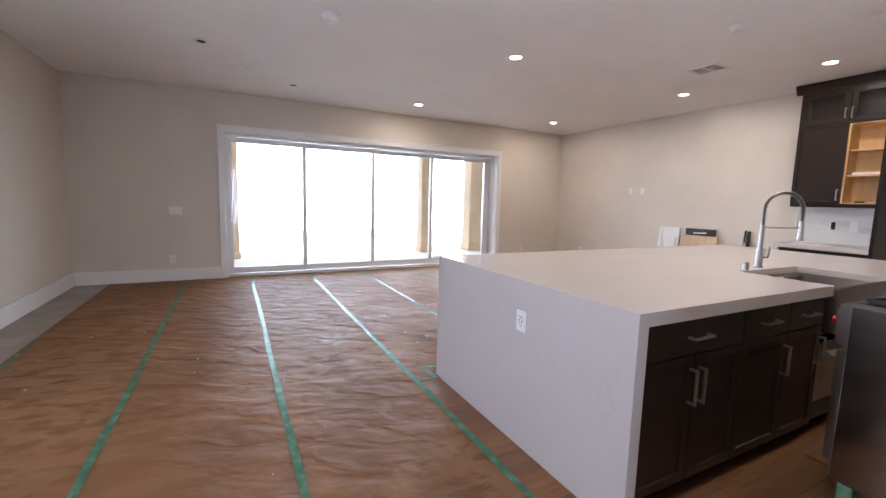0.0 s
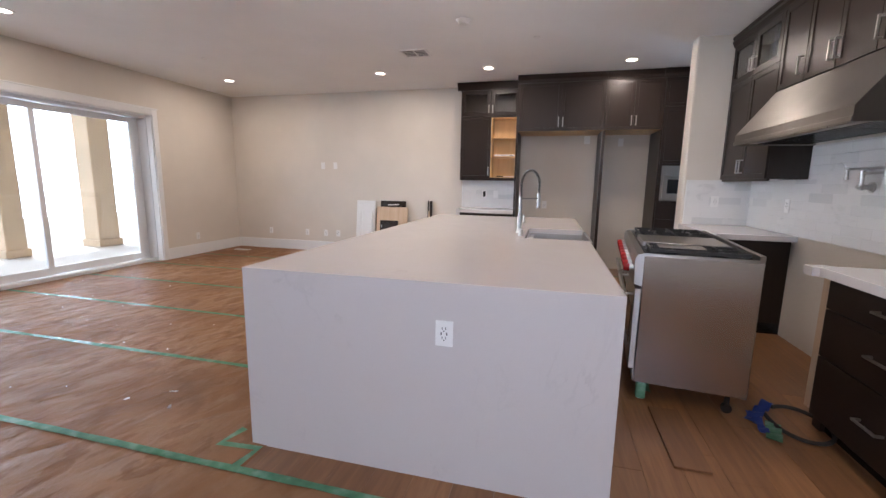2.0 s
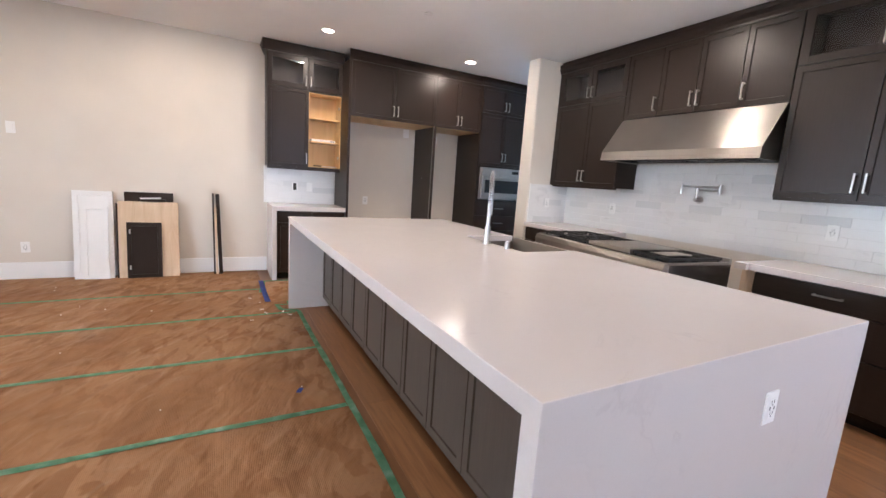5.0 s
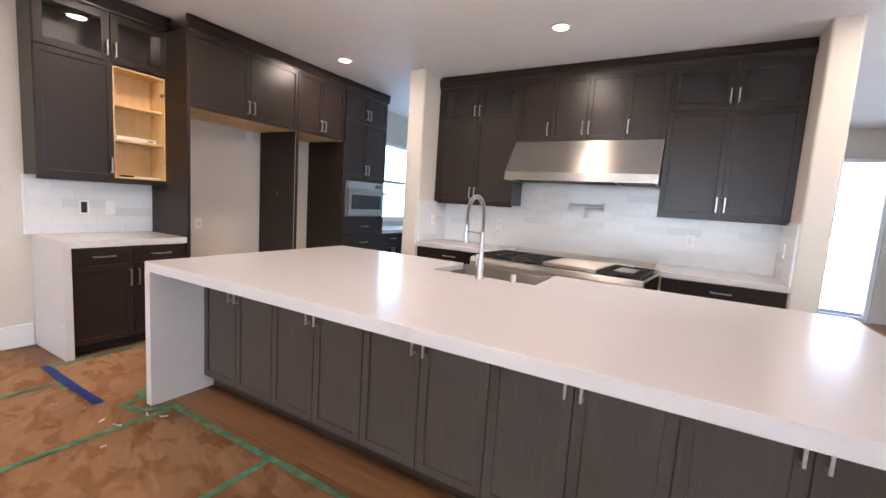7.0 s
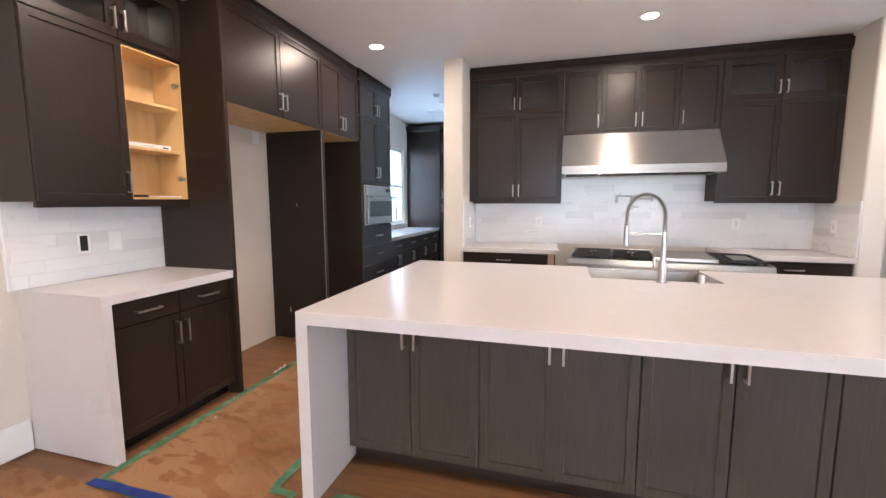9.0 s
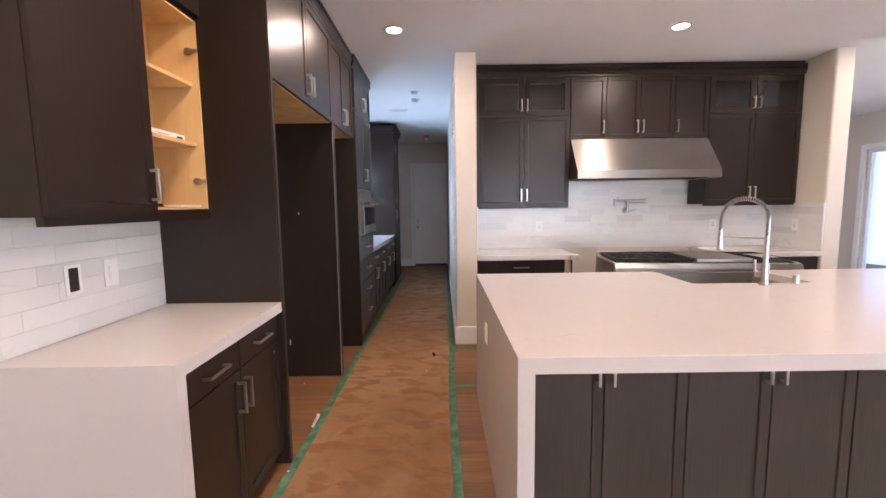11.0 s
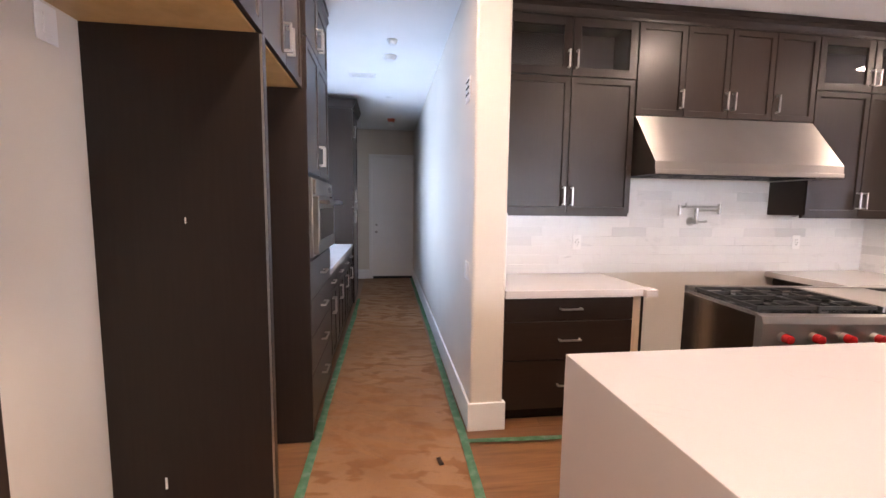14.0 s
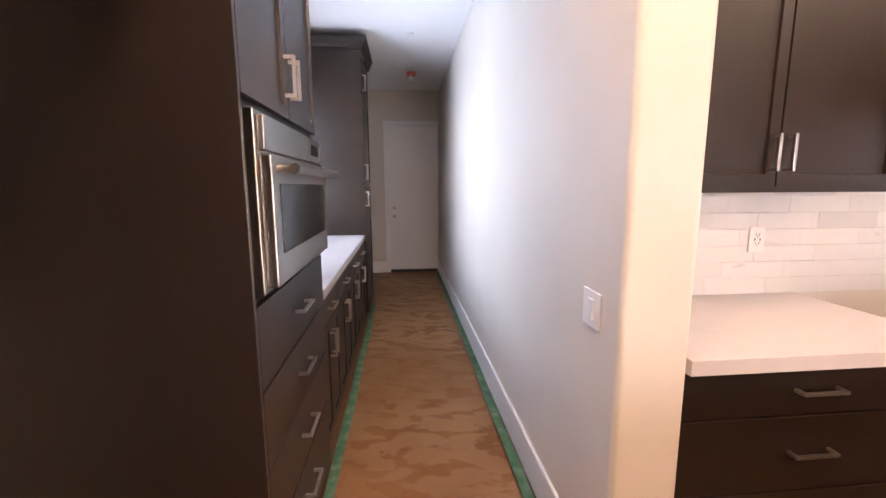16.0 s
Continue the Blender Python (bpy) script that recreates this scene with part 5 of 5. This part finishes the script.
detector(0.83, 3.89, 0.085, "smoke_detector", "round white ceiling smoke detector")
detector(3.965, 2.295, 0.07, "smoke_detector", "round white ceiling smoke detector")
detector(5.63, -1.76, 0.07, "smoke_detector", "round white ceiling smoke detector in the hall")
detector(5.61, -1.36, 0.05, "smoke_detector", "small round white ceiling fitting in the hall")


def sprinkler(x, y, r=0.04):
    solo("sprinkler_cover", cyl(B(), (x, y, CE - 0.007), (x, y, CE), r * 0.94, r, 22), PLASTIC, "small round white sprinkler cover on the ceiling", "sprinkler", "sprinkler covers", smooth=True)


for x, y in ((0.264, 5.92), (4.525, 5.88), (4.585, 1.62), (5.63, -3.3)):
    sprinkler(x, y)


def open_can(x, y):
    e = thing("recessed_light", pose(x, y, CE), "unlit recessed ceiling light with a dark opening", "ceiling light", "recessed lights")
    part("trim_ring", ring(0.045, 0.07, -0.005, -0.005), PLASTIC, e, smooth=True)
    part("lens", cyl(B(), (0, 0, -0.003), (0, 0, -0.001), 0.045, seg=20), DARKHOLE, e, "dark opening")


open_can(-0.21, 5.20)
open_can(0.84, 6.44)


def ceiling_vent(x, y, w, l, n, turn=0.0):
    e = thing("ceiling_vent", pose(x, y, CE, 0, 0, turn), "white louvred ceiling air vent", "vent", "ceiling vents")
    bm = B()
    s = 0.025
    box(bm, -w / 2, w / 2, -l / 2, -l / 2 + s, -0.012, 0, 0.002)
    box(bm, -w / 2, w / 2, l / 2 - s, l / 2, -0.012, 0, 0.002)
    box(bm, -w / 2, -w / 2 + s, -l / 2 + s, l / 2 - s, -0.012, 0, 0.002)
    box(bm, w / 2 - s, w / 2, -l / 2 + s, l / 2 - s, -0.012, 0, 0.002)
    box(bm, -w / 2 + s, w / 2 - s, -0.006, 0.006, -0.011, 0)
    part("frame", bm, PLASTIC, e)
    part("backing", box(B(), -w / 2 + s, w / 2 - s, -l / 2 + s, l / 2 - s, -0.0015, -0.0005), DARKHOLE, e)
    for k in range(n):
        xx = -w / 2 + s + 0.008 + k * (w - 2 * s - 0.016) / max(1, n - 1)
        bm = box(B(), -0.008, 0.008, -l / 2 + s, l / 2 - s, -0.0008, 0.0008)
        bmesh.ops.rotate(bm, verts=bm.verts, cent=(0, 0, 0), matrix=Matrix.Rotation(radians(6), 3, "Y"))
        part("slat", moved(bm, xx, 0, -0.003), PLASTIC, e)


ceiling_vent(4.86, 3.075, 0.29, 0.33, 5)
ceiling_vent(5.92, -2.39, 0.30, 0.13, 8)
e = thing("hall_alarm", pose(5.585, -4.7, CE), "ceiling alarm fitting with an orange dust cover", "alarm")
part("cover", cyl(cyl(B(), (0, 0, -0.05), (0, 0, -0.012), 0.05, 0.062, 24), (0, 0, -0.012), (0, 0, 0), 0.066, seg=24), painted("orange_cap", (0.62, 0.12, 0.05), 0.4), e, "orange plastic cap", smooth=True)
part("lamp_base", cyl(B(), (0.0, 0.0, -0.11), (0, 0, -0.05), 0.034, 0.03, 20), PLASTIC, e, smooth=True)

# ---------------------------------------------------------------- floor covering
PT = 0.0035


def sheet(x0, x1, y0, y1, z, material, label, cat="floor paper", group="floor paper sheets", name="floor_paper", amp=0.004):
    """A sheet with slight waves, its edge turned down to the floor."""
    g = B()
    nx, ny = max(2, int((x1 - x0) / 0.15)), max(2, int((y1 - y0) / 0.15))
    grid = []
    for i in range(nx + 1):
        row = []
        for j in range(ny + 1):
            x, y = x0 + (x1 - x0) * i / nx, y0 + (y1 - y0) * j / ny
            edge = i in (0, nx) or j in (0, ny)
            q = noise.noise(Vector((x * 1.7, y * 3.1, 0.3))) + 0.5 * noise.noise(Vector((x * 4.1, y * 7.3, 1.7)))
            row.append(g.verts.new((x, y, z + (0 if edge else amp * max(0.0, 0.6 + q)))))
        grid.append(row)
    for i in range(nx):
        for j in range(ny):
            g.faces.new((grid[i][j], grid[i + 1][j], grid[i + 1][j + 1], grid[i][j + 1]))
    ob = part(name, g, material, None, smooth=True)
    return tagged(ob, label, cat, group)


seams = [-0.62, 0.28, 1.19, 2.11, 3.03, 3.93, 4.84, 5.75]
lab = "brown builder's paper sheet taped over the floor"
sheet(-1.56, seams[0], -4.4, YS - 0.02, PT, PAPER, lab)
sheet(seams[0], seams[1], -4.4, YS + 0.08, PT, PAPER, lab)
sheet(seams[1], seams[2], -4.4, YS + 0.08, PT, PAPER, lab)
for a, c in zip(seams[2:-1], seams[3:]):
    sheet(a, c, 2.70 if a < 4.8 else 2.95, YS + 0.08 if c < 5.1 else YS - 0.02, PT, PAPER, lab)
sheet(seams[-1], XE - 0.02, 2.952, YS - 0.02, PT, PAPER, lab)
sheet(4.84, 5.225, 2.755, 2.952, PT - 0.001, PAPER, lab)
sheet(5.22, 6.09, YD + 0.02, 2.95, PT + 0.001, RUNNER, "scuffed brown builder's paper runner taped along the hall")


def tape(pts, width, material, label, z=0.0085):
    """A strip of tape through the points, slightly uneven."""
    g = B()
    path = []
    for (xa, ya), (xb, yb) in zip(pts, pts[1:]):
        n = max(1, int(math.hypot(xb - xa, yb - ya) / 0.12))
        for k in range(n):
            path.append(Vector((xa + (xb - xa) * k / n, ya + (yb - ya) * k / n, 0)))
    path.append(Vector((*pts[-1], 0)))
    rows = []
    for k, p in enumerate(path):
        d = (path[min(k + 1, len(path) - 1)] - path[max(k - 1, 0)]).normalized()
        s = Vector((-d.y, d.x, 0))
        wob = 0.010 * noise.noise(Vector((p.x * 1.3, p.y * 1.3, 4.2)))
        hw = width / 2 * (1 + 0.25 * noise.noise(Vector((p.x * 5, p.y * 5, 9.0))))
        zz = z + 0.002 * noise.noise(Vector((p.x * 6, p.y * 6, 2.0)))
        rows.append([g.verts.new(p + s * (wob + q) + Vector((0, 0, zz))) for q in (-hw, 0, hw)])
    for a, c in zip(rows, rows[1:]):
        for j in (0, 1):
            g.faces.new((a[j], a[j + 1], c[j + 1], c[j]))
    bmesh.ops.solidify(g, geom=list(g.faces), thickness=0.001)
    return tagged(part("floor_tape", g, material, None), label, "tape", "floor tape strips")


gl = "green masking tape strip sealing the floor paper"
tape([(seams[0], -4.3), (seams[0], 7.06)], 0.041, GREEN, gl)
tape([(-1.52, 3.6), (-1.53, 4.9)], 0.03, GREEN, gl)
tape([(seams[1], -4.3), (seams[1], YS + 0.06)], 0.041, GREEN, gl)
tape([(seams[2], -4.3), (seams[2], YS + 0.06)], 0.041, GREEN, gl)
for s in seams[3:6]:
    tape([(s, 2.72), (s, YS + 0.06)], 0.041, GREEN, gl)
tape([(seams[6], 2.74), (seams[6], YS + 0.06)], 0.041, GREEN, gl)
tape([(seams[7], 3.0), (seams[7], YS - 0.1)], 0.041, GREEN, gl)
tape([(1.19, 2.74), (1.345, 2.72), (1.33, 2.93), (1.47, 2.90)], 0.045, GREEN, gl, 0.0095)
tape([(1.47, 2.72), (2.9, 2.70), (4.86, 2.705)], 0.04, GREEN, gl, 0.0095)
tape([(4.86, 2.70), (4.95, 2.86), (5.10, 2.88), (5.09, 2.76), (5.22, 2.75)], 0.05, GREEN, gl, 0.0105)
tape([(5.60, 2.98), (6.12, 2.93)], 0.05, GREEN, gl, 0.0095)
tape([(6.10, 2.92), (6.09, 1.0), (6.085, -3.9)], 0.05, GREEN, gl, 0.0095)
tape([(5.21, 2.74), (5.21, 0.9), (5.185, 0.04)], 0.05, GREEN, gl, 0.0095)
tape([(5.185, 0.04), (5.177, -2.5), (5.177, YD + 0.05)], 0.05, GREEN, gl, 0.0105)
tape([(4.93, 0.99), (5.21, 0.99)], 0.045, GREEN, gl, 0.0115)
tape([(4.22, 0.15), (5.21, 0.10)], 0.045, GREEN, gl, 0.0125)
tape([(5.22, 2.95), (6.13, 2.955)], 0.05, BLUE, "blue masking tape strip on the floor paper", 0.0125)
solo("tape_scrap", crumpled(6.125, 1.50, 0.022, 0.17, 0.05, 0.018), PLASTIC, "torn white paper scrap on the floor", "paper scrap", "tape scraps")
e = thing("floor_register", pose(6.33, 7.02, PT), "white metal floor air register on the paper", "vent")
part("frame", box(B(), -0.06, 0.06, -0.15, 0.15, 0.003, 0.011, 0.002), PLASTIC, e)
for k in range(9):
    part("slot", box(B(), -0.04, 0.04, -0.125 + k * 0.03, -0.115 + k * 0.03, 0.011, 0.0115), DARKHOLE, e)

# small bits of debris on the paper
rng = random.Random(11)
bm = B()
for k in range(90):
    x, y = rng.uniform(-1.3, 6.4), rng.uniform(0.4, 7.2)
    if 1.2 < x < 5.15 and 0.0 < y < 2.8:
        continue
    s = rng.uniform(0.004, 0.014)
    m = Matrix.Translation((x, y, 0.012)) @ Matrix.Rotation(rng.uniform(0, 3), 4, "Z") @ Matrix.Diagonal((s, s * rng.uniform(0.4, 1), 0.004, 1))
    bmesh.ops.create_cube(bm, size=1, matrix=m)
tagged(part("debris", bm, PLASTIC, None), "small pale bits of debris scattered on the paper", "debris", "", "stuff")

solo("tape_scrap", crumpled(3.29, 2.945, 0.028, 0.06, 1.1, 0.012), BLUE, "small torn blue masking tape scrap on the paper", "tape scrap", "tape scraps")
for x, y, l, a in ((1.68, 3.60, 0.05, 0.3), (1.53, 3.79, 0.03, 1.3), (1.53, 3.47, 0.035, 2.2), (2.35, 3.2, 0.03, 0.8)):
    solo("paper_scrap", crumpled(x, y, 0.014, l, a, 0.012), PLASTIC, "small torn white scrap on the floor paper", "paper scrap", "paper scraps")
for x, z, w, h in ((6.552, 0.27, 0.009, 0.05), (6.43, 1.36, 0.006, 0.024)):
    solo("tape_scrap", box(B(), x, x + w, 0.7355, 0.7364, z, z + h), PLASTIC, "tiny pale tape scrap stuck to the divider panel", "tape scrap", "tape scraps")
for x, y, l, a in ((4.988, 3.031, 0.035, 0.4), (4.867, 3.0, 0.06, 1.9), (4.867, 2.85, 0.05, 1.2), (4.77, 2.805, 0.05, 2.4), (4.695, 3.134, 0.03, 0.1), (5.406, 3.11, 0.03, 2.6)):
    solo("paper_scrap", crumpled(x, y, 0.012, l, a, 0.012), PLASTIC, "small torn white scrap on the floor paper", "paper scrap", "paper scraps")
LEAF = painted("dry_leaf", (0.05, 0.028, 0.014), 0.7, 0.2, 80, 0.3)
for x, y, l, a in ((5.366, 0.29, 0.07, 0.2), (5.05, 6.5, 0.05, 1.0)):
    solo("dry_leaf", crumpled(x, y, 0.026, l, a, 0.02), LEAF, "small dark curled dry leaf on the paper", "leaf", "dry leaves")

# loose boards in front of the range
for x, y, w, l, a, lab in ((2.04, 0.665, 0.165, 0.56, 0, "loose oak floor board lying flat on the floor"), (3.2, 0.98, 0.12, 0.9, -1, "loose oak floor board under the range front")):
    e = thing("loose_board", pose(x, y, 0.0, 0, 0, a), lab, "board", "loose boards")
    part("board", box(B(), -l / 2, l / 2, -w / 2, w / 2, 0.001, 0.013, 0.002), OAK, e)

# ---------------------------------------------------------------- tiles and planks, last


def chamfered(w, d, h, c=0.0015):
    """Mesh of a piece w by h standing on the plane y=0, front at y=d with chamfered edges."""
    v = [(0, 0, 0), (w, 0, 0), (w, 0, h), (0, 0, h), (0, d - c, 0), (w, d - c, 0), (w, d - c, h), (0, d - c, h), (c, d, c), (w - c, d, c), (w - c, d, h - c), (c, d, h - c)]
    f = [(4, 5, 1, 0), (5, 6, 2, 1), (6, 7, 3, 2), (7, 4, 0, 3), (8, 9, 5, 4), (9, 10, 6, 5), (10, 11, 7, 6), (11, 8, 4, 7), (11, 10, 9, 8)]
    return v, f


PIECES = {}


def piece(name, w, d, h, material, parent, m, c=0.0015):
    key = (name, material.name, round(w, 3), round(d, 3), round(h, 3))
    if key not in PIECES:
        me = bpy.data.meshes.new(name)
        v, f = chamfered(w, d, h, c)
        me.from_pydata(v, [], f)
        me.materials.append(material)
        bm = bmesh.new()
        bm.from_mesh(me)
        bmesh.ops.recalc_face_normals(bm, faces=bm.faces)
        bm.to_mesh(me)
        bm.free()
        PIECES[key] = me
    ob = new(name, PIECES[key])
    ob.parent = parent
    ob.matrix_basis = m
    return ob


TW, TH, TJ, TD = 0.30, 0.0745, 0.0009, 0.009


def tiled(name, m, w, rows, label):
    """A running-bond tile field; rows: (z0, x0, x1) spans given as z0, z1, x0, x1."""
    z0, z1, spans = rows
    bm = B()
    for a, c, p, q in spans:
        box(bm, a, c, 0.0005, 0.004, p, q)
    bed = part(name, bm, GROUT, None)
    bed.matrix_basis = m
    tagged(bed, label, "backsplash", "", "structure")
    for a, c, p, q in spans:
        k0, k1 = int(round((p - z0) / TH)), int(math.ceil((q - z0) / TH - 1e-6))
        for k in range(k0, k1):
            za, zb = max(p, z0 + k * TH), min(q, z0 + (k + 1) * TH)
            if zb - za < 0.008:
                continue
            x = a - (TW / 2 if k % 2 else 0) - (0.07 if k % 3 == 0 else 0)
            while x < c:
                xa, xb = max(a, x), min(c, x + TW)
                if xb - xa > 0.012:
                    piece("tile", xb - xa - TJ, TD, zb - za - TJ, MARBLE, bed, Matrix.Translation((xa + TJ / 2, 0.002, za + TJ / 2)), 0.0005)
                x += TW
    return bed


tz = CT1 + 0.001
tiled("backsplash_range", pose(AX, YB, 0), 3.47, (tz, 2.12, [(0.0, 3.47, tz, 1.397), (0.994, 2.451, 1.397, 1.67)]), "pale grey-white marble tile backsplash behind the range")
tiled("backsplash_side_1", Matrix.Translation((4.92, YB + 0.012, 0)) @ W90, 0.66, (tz, 1.40, [(0.0, 0.615, tz, 1.395)]), "pale marble tile on the alcove side wall")
tiled("backsplash_side_2", Matrix.Translation((AX, YP - 0.005, 0)) @ E90, 0.66, (tz, 1.40, [(0.0, 0.655, tz, 1.395)]), "pale marble tile on the alcove side wall")
tiled("backsplash_coffee", Matrix.Translation((XE, CY0, 0)) @ W90, 0.9, (0.919, 1.40, [(0.0, CY1 - CY0 + 0.03, 0.919, 1.40)]), "pale marble tile backsplash at the coffee bar")
bm = box(B(), XE - 0.014, XE, CY1 + 0.031, CY1 + 0.043, 0.919, 1.40, 0.002)
setting("trim_tile_1", bm, TRIM, "white pencil tile edge", "trim")
setting("trim_tile_2", box(B(), AX, AX + 0.014, YP - 0.004, YP + 0.008, tz, 1.40, 0.002), TRIM, "white pencil tile edge", "trim")
setting("trim_tile_3", box(B(), 4.910, 4.92, YP - 0.036, YP - 0.028, tz, 1.40, 0.001), TRIM, "white pencil tile edge", "trim")

# oak planks where the floor is bare
rng = random.Random(3)
PW = 0.185


def planks(x0, x1, y0, y1, material=OAK):
    y = y0
    while y < y1 - 0.02:
        h = min(PW, y1 - y)
        x = x0 - rng.uniform(0, 1.2)
        while x < x1:
            l = rng.choice((0.9, 1.2, 1.5, 1.8))
            xa, xb = max(x0, x), min(x1, x + l)
            if xb - xa > 0.05:
                m = Matrix.Translation((xa, y + h, -0.0125)) @ pose(0, 0, 0, 90, 0, 0)
                piece("plank", xb - xa - 0.001, 0.0125, h - 0.001, material, floor, m, 0.0008)
            x += l
        y += h


planks(1.19, 5.23, YP, 1.18)
planks(AX, 4.92, YB, YP)
planks(1.44, 4.97, 2.44, 2.75)
planks(6.07, XE, 0.0, 1.93)
planks(XL, -1.55, 1.5, YS, GREYOAK)
planks(5.0, 5.24, 1.18, 2.80)
planks(6.07, 6.20, 1.93, 2.95)
planks(1.19, 1.40, 1.18, 2.75)
